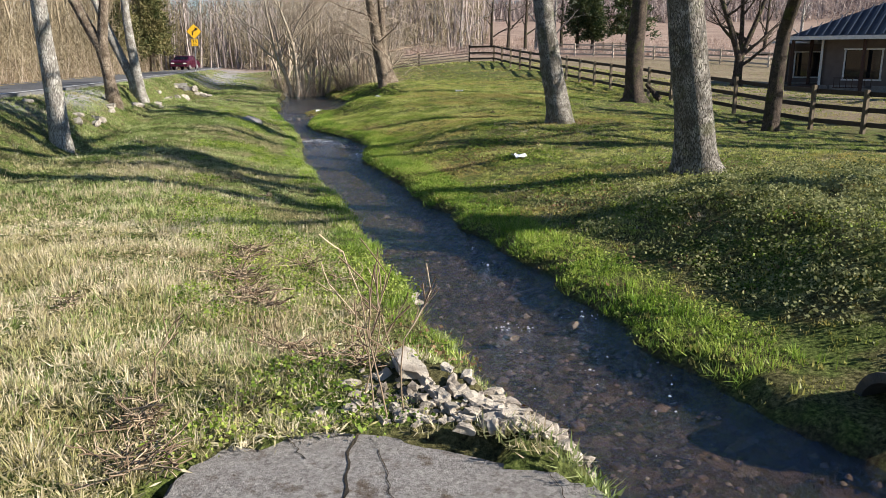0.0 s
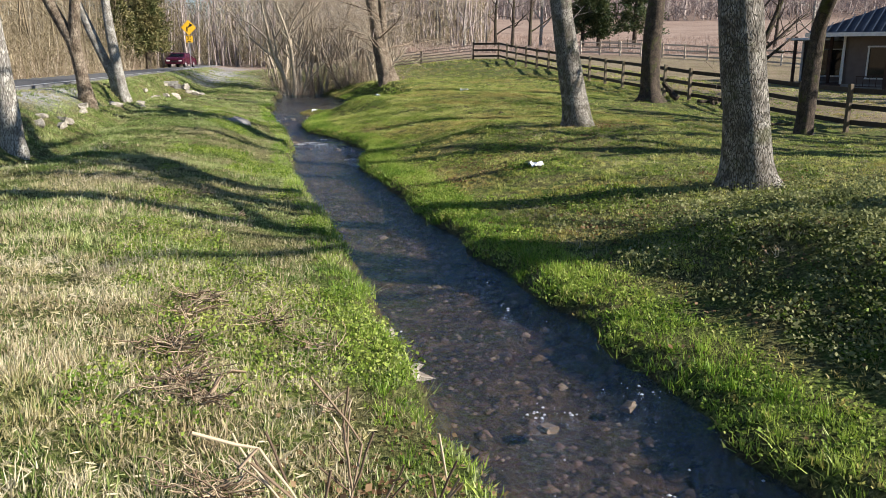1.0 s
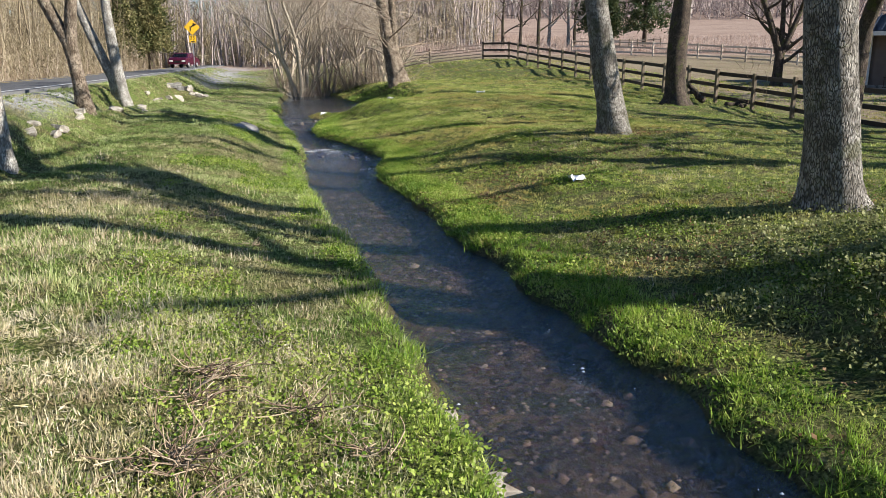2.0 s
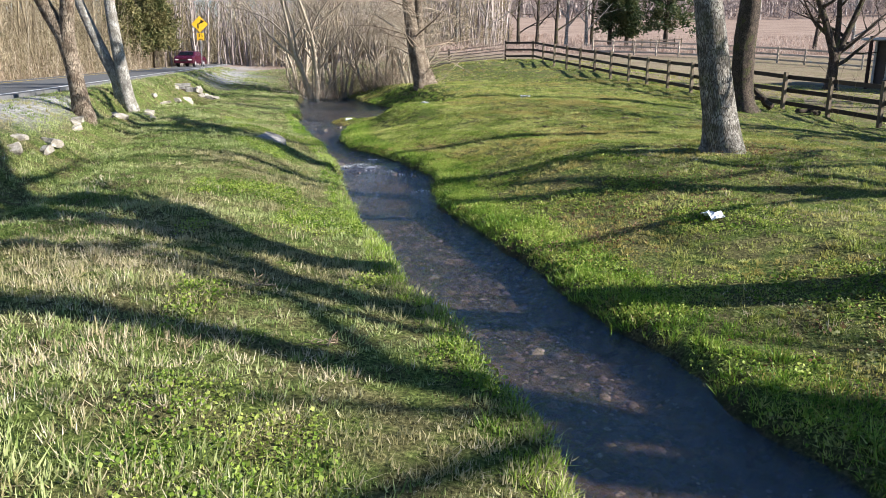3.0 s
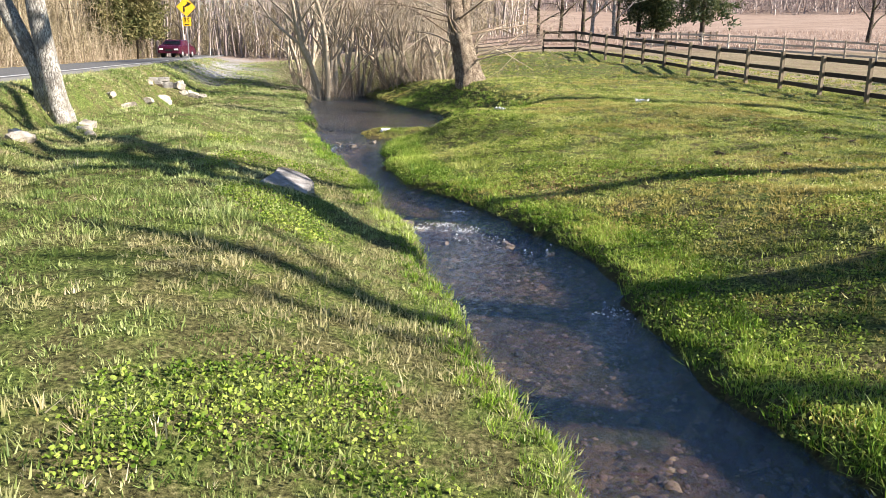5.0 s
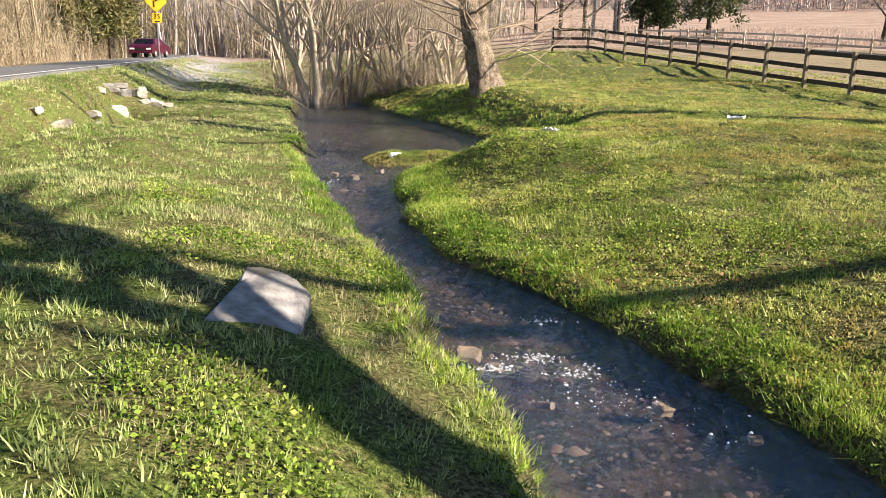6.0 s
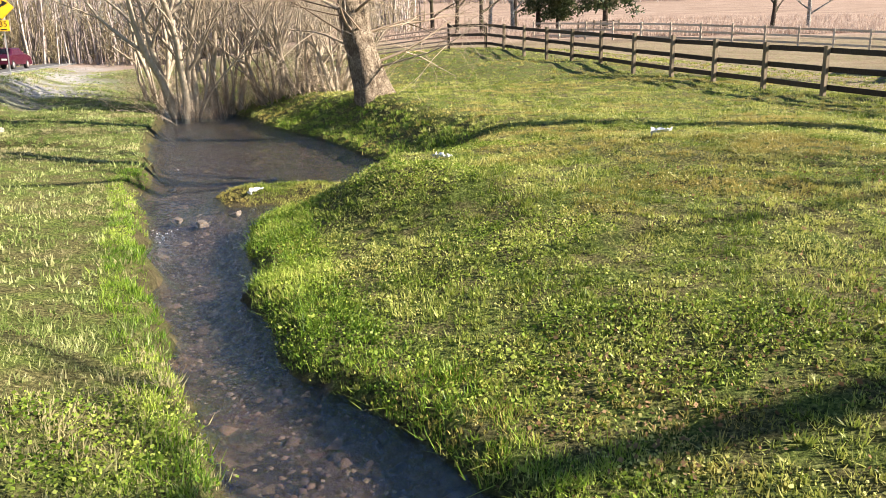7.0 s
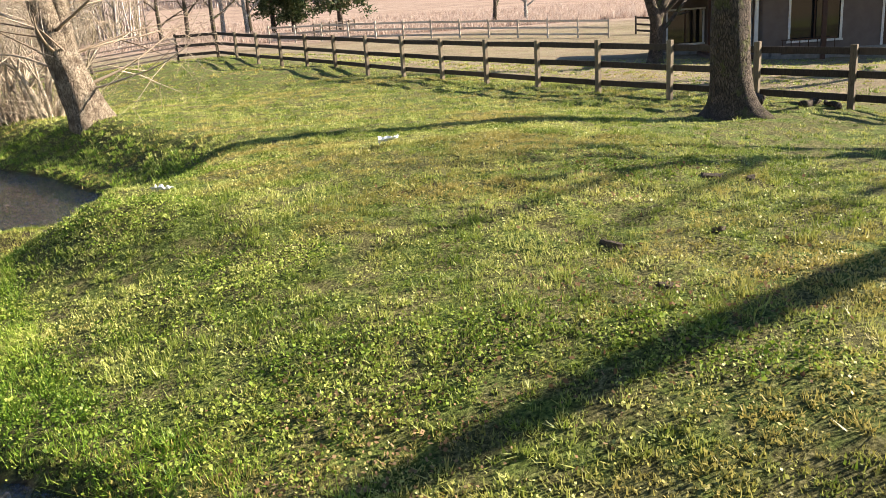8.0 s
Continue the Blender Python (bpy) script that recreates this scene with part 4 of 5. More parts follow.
for k, (x, z, sx, sz_) in enumerate([(-0.75, 0.2, 0.6, 0.45), (0.75, 0.2, 0.55, 0.5), (-0.7, 0.62, 0.7, 0.4), (0.72, 0.63, 0.6, 0.38), (0.0, 0.75, 0.9, 0.26), (-0.3, 0.95, 0.8, 0.2), (0.5, 0.96, 0.7, 0.2)]):
    st = part("stone", rock_mesh(k + 40, (sx * 0.62, 0.3, sz_ * 0.62), M_FOUND, 0.14), M_FOUND, hw)
    st.location = (x, 0, z)
# Solid block: the darkness of the pipe mouth is put into its colour.
part("opening", box_bm((0, 0.0, 0.36), (0.75, 0.62, 0.72), None, 0.02), M_DIRT_SHADE, hw, "solid dark block standing in for the shaded pipe mouth")
tagged(hw, "rough stone headwall round a dark road culvert", "culvert", "")
# stones that break the water
for k, (x, y, sz) in enumerate([(-3.95, 22.92, 0.36), (-3.75, 22.75, 0.24), (-2.6, 22.2, 0.26), (-3.4, 22.2, 0.2), (-2.1, 21.8, 0.2), (-3.95, 21.6, 0.3), (-1.6, 19.6, 0.2), (-6.2, 31.2, 0.3), (-5.8, 31.6, 0.3), (-6.6, 31.4, 0.25), (-5.3, 31.5, 0.3), (2.2, 5.7, 0.22), (2.8, 6.1, 0.2), (-7.2, 33.5, 0.2)]):
    rock(x, y, sz * 0.62, k + 5, "wet brown stone breaking the creek surface", 0.45, "creek stones", z=float(water_z(y)) - 0.06, stretch=(1, 1, 0.7), material=M_PEBBLE)

# the big flat slab on the left bank
bm = bmesh.new()
outline = [(-0.28, 0.5), (-0.2, 0.62), (-0.06, 0.7), (0.05, 0.65), (0.18, 0.49), (0.22, 0.13), (0.28, -0.25), (0.27, -0.46), (0.22, -0.65), (0.04, -0.7), (-0.13, -0.66), (-0.22, -0.54), (-0.23, -0.2), (-0.25, 0.23)]
top = [bm.verts.new((x, y, -0.35 * x + 0.01 * math.sin(9 * x + 7 * y))) for x, y in outline]
low = [bm.verts.new((x * 1.03, y * 1.02, -0.35 * x - 0.34)) for x, y in outline]
bm.faces.new(top)
for a in range(len(outline)):
    b = (a + 1) % len(outline)
    bm.faces.new((top[a], low[a], low[b], top[b]))
bmesh.ops.recalc_face_normals(bm, faces=bm.faces)
bmesh.ops.bevel(bm, geom=[e for e in bm.edges if all(v in top for v in e.verts)], offset=0.015, segments=2, affect="EDGES")
slab = part("stone_slab", bm, M_SLAB)
slab.location = (-5.25, 21.9, 0.724)
tagged(slab, "flat grey limestone slab lying in the bank grass", "stone slab")

# concrete apron at the near end
bm = bmesh.new()
rim = [(2.58, 2.0), (2.38, 2.17), (2.12, 2.26), (1.73, 2.36), (1.5, 2.48), (1.3, 2.54), (0.91, 2.48), (0.74, 2.28), (0.64, 2.01), (0.55, 1.5), (0.5, 0.6), (0.5, -1.5), (3.1, -1.5), (3.0, 1.2), (2.78, 1.75)]
pts = []
for a in range(len(rim)):
    (x0, y0), (x1, y1) = rim[a], rim[(a + 1) % len(rim)]
    for q_ in range(5):
        f = q_ / 5
        x, y = x0 + (x1 - x0) * f, y0 + (y1 - y0) * f
        pts.append((x + 0.045 * noise.noise(Vector((x * 9, y * 9, 1.0))), y + 0.045 * noise.noise(Vector((x * 9, y * 9, 7.0)))))
top = [bm.verts.new((x, y, 0.585 - 0.02 * (x - 1.5))) for x, y in pts]
low = [bm.verts.new((x, y, 0.2)) for x, y in pts]
bm.faces.new(top[::-1])
for a in range(len(pts)):
    b = (a + 1) % len(pts)
    bm.faces.new((top[a], top[b], low[b], low[a]))
bmesh.ops.recalc_face_normals(bm, faces=bm.faces)
bmesh.ops.bevel(bm, geom=[e for e in bm.edges if all(v in top for v in e.verts)], offset=0.025, segments=2, affect="EDGES")
apron = tagged(part("concrete_apron", bm, M_CONCRETE), "cracked grey concrete apron beside the creek", "concrete slab")
for k, (x0, y0, x1, y1, wd) in enumerate([(1.34, 2.5, 1.45, 1.3, 0.009), (0.97, 2.44, 1.16, 2.16, 0.005), (1.5, 2.3, 1.66, 1.7, 0.004), (2.3, 2.16, 2.42, 1.8, 0.003)]):
    bm = bmesh.new()
    prev = None
    for i in range(25):
        f = i / 24
        x = x0 + (x1 - x0) * f + 0.03 * noise.noise(Vector((f * 7, k * 3.1, 0)))
        y = y0 + (y1 - y0) * f
        w_ = wd * (0.5 + abs(noise.noise(Vector((f * 11, k, 4)))))
        z = 0.589 - 0.02 * (x - 1.5)
        pair = (bm.verts.new((x - w_, y, z)), bm.verts.new((x + w_, y, z)))
        if prev:
            bm.faces.new((prev[0], prev[1], pair[1], pair[0]))
        prev = pair
    part("crack", bm, M_DIRT_SHADE, apron, "dark crack filled with dirt")

# culvert mouth under the drive
bm = bmesh.new()
n = 28
for r, x in ((0.3, 0.0), (0.3, 2.2), (0.37, 2.2), (0.37, 0.0)):
    for i in range(n):
        an = 2 * math.pi * i / n
        bm.verts.new((x, r * math.cos(an), r * math.sin(an)))
bm.verts.ensure_lookup_table()
for q_ in range(4):
    for i in range(n):
        j = (i + 1) % n
        a, b = q_ * n, ((q_ + 1) % 4) * n
        bm.faces.new((bm.verts[a + i], bm.verts[a + j], bm.verts[b + j], bm.verts[b + i]))
bmesh.ops.recalc_face_normals(bm, faces=bm.faces)
pipe = tagged(part("culvert_pipe", bm, M_CULVERT), "round culvert pipe mouth at the creek's end, shade in its dark colour", "culvert")
pipe.location, pipe.rotation_euler = (4.6, 3.75, 0.08), (0, 0, radians(10))

# ---- road sign ----
SX, SY = -20.7, 58.0
sz = 1.68
sign = new("road_sign")
sign.location = (SX, SY, sz)
sign.rotation_euler = (0, 0, radians(18))
sign.scale = (0.95, 0.95, 0.95)
tagged(sign, "yellow diamond curve warning sign with speed plaque", "road sign")
bm = bmesh.new()
box(bm, (0, 0.03, 1.45), (0.06, 0.035, 4.5), None, 0.005)
part("post", bm, M_STEEL, sign, "galvanised steel sign post")
dia = part("diamond_panel", box_bm((0, 0, 0), (0.8, 0.012, 0.8), Matrix.Rotation(radians(45), 4, "Y"), 0.004), M_SIGN, sign)
dia.location = (0, 0, 3.05)
bm = bmesh.new()
box(bm, (-0.12, -0.012, -0.12), (0.09, 0.006, 0.34))
box(bm, (-0.04, -0.012, 0.09), (0.09, 0.006, 0.25), Matrix.Rotation(radians(45), 4, "Y"))
v = [bm.verts.new(c) for c in ((0.06, -0.015, 0.33), (0.32, -0.015, 0.2), (0.1, -0.015, 0.03))]
bm.faces.new(v)
part("arrow", bm, M_BLACK, dia, "black right-curve arrow")
plq = part("speed_plaque", box_bm((0, 0, 0), (0.5, 0.012, 0.5), None, 0.004), M_SIGN, sign)
plq.location = (0, 0, 2.2)
cu = bpy.data.curves.new("numeral", "FONT")
cu.body, cu.size, cu.align_x, cu.align_y, cu.extrude = "35", 0.36, "CENTER", "CENTER", 0.003
cu.materials.append(M_BLACK)
txt = part("numeral", cu, M_BLACK, plq, "black numerals")
txt.location, txt.rotation_euler = (0, -0.012, 0.07), (radians(90), 0, 0)
part("lettering_bar", box_bm((0, -0.01, -0.17), (0.26, 0.006, 0.06)), M_BLACK, plq)

# ---- car on the road ----
def car(x, y, turn):
    root = new("car")
    root.location, root.rotation_euler = (x, y, 1.62), (0, 0, turn)
    root.scale = (0.88, 0.88, 0.88)
    prof = [(-2.3, 0.35), (-2.32, 0.75), (-2.1, 0.92), (-1.5, 1.0), (-0.9, 1.38), (0.55, 1.42), (1.15, 1.02), (2.1, 0.86), (2.3, 0.65), (2.3, 0.32)]
    bm = bmesh.new()
    rows = []
    for sx, inset in ((-0.88, 0.0), (-0.8, 0.06), (0.8, 0.06), (0.88, 0.0)):
        rows.append([bm.verts.new((sx if z < 1.05 else sx * 0.82, yy, z + (inset if z > 0.6 else 0))) for yy, z in prof])
    for a, b in zip(rows, rows[1:]):
        for i in range(len(prof) - 1):
            bm.faces.new((a[i], a[i + 1], b[i + 1], b[i]))
    bm.faces.new(rows[0][::-1])
    bm.faces.new(rows[-1])
    bmesh.ops.recalc_face_normals(bm, faces=bm.faces)
    part("body", bm, M_CAR, root)
    for name, pts in (("windscreen", [(-0.62, -0.98, 1.39), (0.62, -0.98, 1.39), (0.72, -1.5, 1.09), (-0.72, -1.5, 1.09)]), ("rear_window", [(-0.62, 0.66, 1.41), (0.62, 0.66, 1.41), (0.7, 1.12, 1.1), (-0.7, 1.12, 1.1)])):
        bm = bmesh.new()
        bm.faces.new([bm.verts.new(p) for p in pts])
        bmesh.ops.solidify(bm, geom=bm.faces[:], thickness=0.02)
        part(name, bm, M_GLASS, root)
    for sx in (-1, 1):
        for y0, y1 in ((-1.2, -0.2), (-0.12, 0.75)):
            bm = bmesh.new()
            bm.faces.new([bm.verts.new(p) for p in ((sx * 0.83, y0 - 0.1 * (y0 < -1), 1.03), (sx * 0.83, y1, 1.03), (sx * 0.745, y1, 1.33), (sx * 0.745, y0 + 0.25 * (y0 < -1), 1.33))])
            bmesh.ops.solidify(bm, geom=bm.faces[:], thickness=0.02)
            part("side_window", bm, M_GLASS, root)
        part("headlight", box_bm((sx * 0.62, -2.3, 0.68), (0.36, 0.06, 0.14), None, 0.02), M_TRIM, root, "clear headlight")
        part("tail_light", box_bm((sx * 0.65, 2.28, 0.7), (0.32, 0.06, 0.14), None, 0.02), M_CAR, root)
        for yy in (-1.4, 1.35):
            bm = bmesh.new()
            bmesh.ops.create_cone(bm, cap_ends=True, segments=20, radius1=0.32, radius2=0.32, depth=0.22, matrix=Matrix.Translation((sx * 0.78, yy, 0.32)) @ Matrix.Rotation(radians(90), 4, "Y"))
            bmesh.ops.bevel(bm, geom=[e for e in bm.edges if e.calc_face_angle(0) > 1], offset=0.03, segments=1, affect="EDGES")
            wh = part("wheel", bm, M_TYRE, root)
            bm = bmesh.new()
            bmesh.ops.create_cone(bm, cap_ends=True, segments=16, radius1=0.2, radius2=0.17, depth=0.03, matrix=Matrix.Translation((sx * 0.895, yy, 0.32)) @ Matrix.Rotation(radians(90) * sx, 4, "Y"))
            part("rim", bm, M_STEEL, wh)
    part("grille", box_bm((0, -2.31, 0.6), (0.6, 0.04, 0.16), None, 0.01), M_BLACK, root)
    part("bumper", box_bm((0, -2.3, 0.42), (1.6, 0.1, 0.14), None, 0.03), M_CAR, root)
    return tagged(root, "burgundy sedan with dark windows on the road", "car")


car(float(road_x(np.array(72.0))) - 2.0, 72.0, radians(5))

# ---- house ----
def house():
    root = new("house")
    root.location = (19.75, 44.2, 0)
    root.rotation_euler = (0, 0, math.atan2(-0.57, 0.82))
    T = 0.2
    ZB, ZT = 1.2, 3.75

    def wall(x0, y0, x1, y1, holes, name="wall"):
        """A wall from (x0, y0) to (x1, y1); holes: start, end, bottom, top along it."""
        bm = bmesh.new()
        ln = math.dist((x0, y0), (x1, y1))
        m = Matrix.Translation((x0, y0, 0)) @ Matrix.Rotation(math.atan2(y1 - y0, x1 - x0), 4, "Z")
        us = sorted({0, ln, *[h[0] for h in holes], *[h[1] for h in holes]})
        zs = sorted({ZB, ZT, *[h[2] for h in holes], *[h[3] for h in holes]})
        grid = {}
        for ia in range(len(us) - 1):
            for ic in range(len(zs) - 1):
                u_, c_ = (us[ia] + us[ia + 1]) / 2, (zs[ic] + zs[ic + 1]) / 2
                if any(a < u_ < b and lo < c_ < hi for a, b, lo, hi in holes):
                    continue
                quad = []
                for ja, jc in ((ia, ic), (ia + 1, ic), (ia + 1, ic + 1), (ia, ic + 1)):
                    if (ja, jc) not in grid:
                        grid[ja, jc] = bm.verts.new((us[ja], 0, zs[jc]))
                    quad.append(grid[ja, jc])
                bm.faces.new(quad)
        bmesh.ops.recalc_face_normals(bm, faces=bm.faces)
        r_ = bmesh.ops.extrude_face_region(bm, geom=bm.faces[:])
        bmesh.ops.translate(bm, vec=(0, T, 0), verts=[g_ for g_ in r_["geom"] if isinstance(g_, bmesh.types.BMVert)])
        bmesh.ops.recalc_face_normals(bm, faces=bm.faces)
        bmesh.ops.transform(bm, matrix=m, verts=bm.verts)
        w = part(name, bm, M_SIDING, root, "tan painted siding wall")
        # lap boards
        found = bmesh.new()
        box(found, (ln / 2, T / 2 - 0.03, 0.78), (ln, T + 0.06, 0.84), m, 0.01)
        part("foundation", found, M_FOUND, root, "grey stone foundation")
        for a, b, lo, hi in holes:
            if lo > ZB + 0.05:
                wn_ = part("window", box_bm(((a + b) / 2, 0.1, (lo + hi) / 2), (b - a, 0.02, hi - lo), m), M_GLASS, root, "dark window glass")
                fr = bmesh.new()
                for cx, cz, sx, sz_ in (((a + b) / 2, lo, b - a + 0.16, 0.08), ((a + b) / 2, hi, b - a + 0.16, 0.08), (a, (lo + hi) / 2, 0.08, hi - lo), (b, (lo + hi) / 2, 0.08, hi - lo)):
                    box(fr, (cx, -0.012, cz), (sx, 0.06, sz_), m)
                part("frame", fr, M_TRIM, wn_, "white window trim")
                part("mullion", box_bm(((a + b) / 2, 0.08, (lo + hi) / 2), (0.05, 0.03, hi - lo), m), M_DARKWOOD, wn_)
            else:
                d = part("door", box_bm(((a + b) / 2, 0.09, (lo + hi) / 2), (b - a, 0.05, hi - lo), m, 0.004), M_DOOR, root, "brown wooden door")
                fr = bmesh.new()
                for cx, cz, sx, sz_ in (((a + b) / 2, hi + 0.04, b - a + 0.16, 0.08), (a - 0.04, (lo + hi) / 2, 0.08, hi - lo), (b + 0.04, (lo + hi) / 2, 0.08, hi - lo)):
                    box(fr, (cx, -0.012, cz), (sx, 0.06, sz_), m)
                part("frame", fr, M_TRIM, d, "white door trim")
                part("glazing", box_bm(((a + b) / 2, 0.055, hi - 0.45), ((b - a) * 0.55, 0.02, 0.6), m), M_GLASS, d)
        return w

    wall(0, 0, 11, 0, [(1.15, 2.95, 1.5, 3.1), (4.4, 5.3, ZB, 3.2), (7, 8.6, 1.5, 3.1)])
    wall(0, 6, 0, 0, [(3.6, 4.4, 1.6, 3.0), (4.75, 5.6, ZB, 3.2)])
    wall(-3.6, 6, 0, 6, [(0.6, 2.2, 1.5, 3.05)])
    wall(-3.6, 10, -3.6, 6, [])
    wall(11, 0, 11, 10, [])
    wall(11, 10, -3.6, 10, [])
    for x, y in ((-0.02, -0.02), (-3.62, 5.98)):
        part("corner_board", box_bm((x, y, (ZB + ZT) / 2), (0.12, 0.12, ZT - ZB), None, 0.005), M_TRIM, root, "white corner board")
    # hipped standing-seam roof
    x0, x1, y0, y1, zr = -1.7, 12.2, -1.1, 11.2, 6.6
    e = [Vector((x0, y0, ZT)), Vector((x1, y0, ZT)), Vector((x1, y1, ZT)), Vector((x0, y1, ZT))]
    r0, r1 = Vector((x0 + 6, 5, zr)), Vector((x1 - 6, 5, zr))
    bm = bmesh.new()
    ve = [bm.verts.new(p) for p in e]
    vr = [bm.verts.new(r0), bm.verts.new(r1)]
    for f in ((ve[0], ve[1], vr[1], vr[0]), (ve[1], ve[2], vr[1]), (ve[2], ve[3], vr[0], vr[1]), (ve[3], ve[0], vr[0])):
        bm.faces.new(f)
    bmesh.ops.solidify(bm, geom=bm.faces[:], thickness=0.08)
    roof = part("roof", bm, M_ROOF, root, "dark blue standing-seam metal roof")
    for i in range(34):
        x = x0 + 0.2 + i * 0.41
        if x > x1 - 0.2:
            break
        f = min(1, (x - x0) / 6, (x1 - x) / 6)
        a, b = Vector((x, y0, ZT + 0.1)), Vector((x, y0 + f * (5 - y0), ZT + f * (zr - ZT) + 0.1))
        d = b - a
        seam = part("roof_seam", box_bm((0, 0, 0), (0.035, d.length, 0.05)), M_ROOF, roof)
        seam.matrix_basis = Matrix.Translation((a + b) / 2) @ Matrix.Rotation(math.atan2(d.z, d.y), 4, "X")
    part("fascia", box_bm(((x0 + x1) / 2, y0, ZT - 0.06), (x1 - x0, 0.05, 0.2)), M_TRIM, root, "pale fascia board")
    part("fascia", box_bm((x0, (y0 + y1) / 2, ZT - 0.06), (0.05, y1 - y0, 0.2)), M_TRIM, root, "pale fascia board")
    part("soffit", box_bm(((x0 + x1) / 2, (y0 + 0) / 2, ZT - 0.02), (x1 - x0 - 0.1, 1.0, 0.03)), M_TRIM, root)
    part("porch_floor", box_bm((-0.85, 2.4, 1.08), (1.68, 7.0, 0.14)), M_DARKWOOD, root)
    part("porch_roof", box_bm((-2.5, 4.6, 3.6), (2.8, 2.6, 0.12)), M_TRIM, root, "flat pale porch roof")
    for x, y in ((-1.4, -0.6), (-1.4, 3.2), (2.2, -0.75), (-3.4, 3.5)):
        part("porch_post", box_bm((x, y, (0.75 + ZT) / 2), (0.16, 0.16, ZT - 0.75), None, 0.01), M_DARKWOOD, root, "dark stained porch post")
    rail_bm = bmesh.new()
    for k in range(7):
        box(rail_bm, (0.85 + k * 0.3, -0.5, 1.35), (0.03, 0.03, 0.5))
    box(rail_bm, (1.75, -0.5, 1.6), (1.9, 0.04, 0.04))
    box(rail_bm, (1.75, -0.5, 1.1), (1.9, 0.04, 0.04))
    part("window_rail", rail_bm, M_DARKWOOD, root, "dark iron rail below the window")
    return tagged(root, "low tan house with dark metal hip roof and porch", "house")


house()

# ---- far trees ----
def cedar(x, y, h, w, seed, material=None, label="dark green cedar standing in the far field"):
    material = material or M_CEDAR
    rnd = random.Random(seed)
    root = new("cedar_tree")
    root.location = (x, y, ground_at(x, y))
    wd = Wood()
    wd.tube([(0, 0, -0.3), (0, 0.05, h * 0.4), (0.1, 0, h)], [0.28, 0.2, 0.03], 8)
    part("trunk", wd.mesh("trunk", M_BARK_DARK), M_BARK_DARK, root)
    V, T = [], []
    g = np.random.default_rng(seed)
    for k in range(260):
        f = rnd.uniform(0.26, 1.0)
        rad = w * (1 - f) ** 0.6 * rnd.uniform(0.3, 1.0) * (0.75 + 0.35 * math.sin(k))
        an = rnd.uniform(0, 6.28)
        c = np.array([math.cos(an) * rad, math.sin(an) * rad, f * h - 0.15 * rad])
        for j in range(26):
            p = c + g.normal(0, 0.28, 3) * (1, 1, 0.7)
            d = g.normal(0, 0.2, 3) + np.array([math.cos(an) * 0.15, math.sin(an) * 0.15, 0.08])
            s_ = np.cross(d, g.normal(0, 1, 3))
            s_ = s_ / (np.linalg.norm(s_) + 1e-6) * 0.09
            b = len(V)
            V += [p - s_, p + s_, p + d]
            T.append((b, b + 1, b + 2))
    part("crown", tri_mesh("crown", np.array(V), np.array(T), material), material, root)
    return tagged(root, label, "tree", "far trees")


cedar(17.2, 95, 10, 4.2, 51)
cedar(11.8, 100, 9, 3.4, 52)
cedar(13.6, 99, 6.5, 2.4, 53)
for k, (x, y, h) in enumerate([(5.2, 92, 12), (6.6, 97, 13), (3.2, 95, 12), (8.9, 98, 12), (1.2, 100, 11), (-2.5, 97, 12), (10.2, 104, 13), (-6, 100, 12), (32, 92, 10), (37, 95, 10)]):
    tree("tree", x, y, [(0, 0, 0.22, 0.02 * (k % 3 - 1), 0, 3, 0.03, 0)], M_BARK_PALE if k % 2 else M_BARK_DARK, "bare winter tree beyond the pasture gate", 60 + k, h, limbs=7, flare=0.3, depth=2, kids=3)

# ---- grass ----
def blades(name, x, y, h, w, material, label, seed, lean=0.5, zoff=-0.01, per=10, spread=0.038):
    """One object of many tufts of single-leaf blades standing on the ground at x, y."""
    g = np.random.default_rng(seed)
    n = len(x)
    z = np.repeat(ground_z(x, y) + zoff, per)
    b = g.uniform(0, 2 * np.pi, n * per)
    out = np.abs(g.normal(0, 1, n * per)) * spread * np.repeat(h / h.mean(), per)
    tuft = g.uniform(0.6, 1.35, n)
    x, y = np.repeat(x, per) + np.cos(b) * out, np.repeat(y, per) + np.sin(b) * out
    h, w = np.repeat(h * tuft, per) * g.uniform(0.55, 1.1, n * per), np.repeat(w, per)
    a = g.uniform(0, 2 * np.pi, n * per)
    b = b + g.normal(0, 0.6, n * per)
    ln = np.abs(g.normal(0.35, lean, n * per)) * h
    base = np.stack([x, y, z], -1)
    side = np.stack([np.cos(a), np.sin(a), 0 * a], -1) * (w / 2)[:, None]
    tip = base + np.stack([np.cos(b) * ln, np.sin(b) * ln, h * np.sqrt(np.clip(1 - (ln / h) ** 2 * 0.4, 0.08, 1))], -1)
    V = np.stack([base - side, base + side, tip], 1).reshape(-1, 3)
    ob = new(name, tri_mesh(name, V, np.arange(3 * n * per).reshape(-1, 3), material))
    return tagged(ob, label, "grass", kind="stuff")


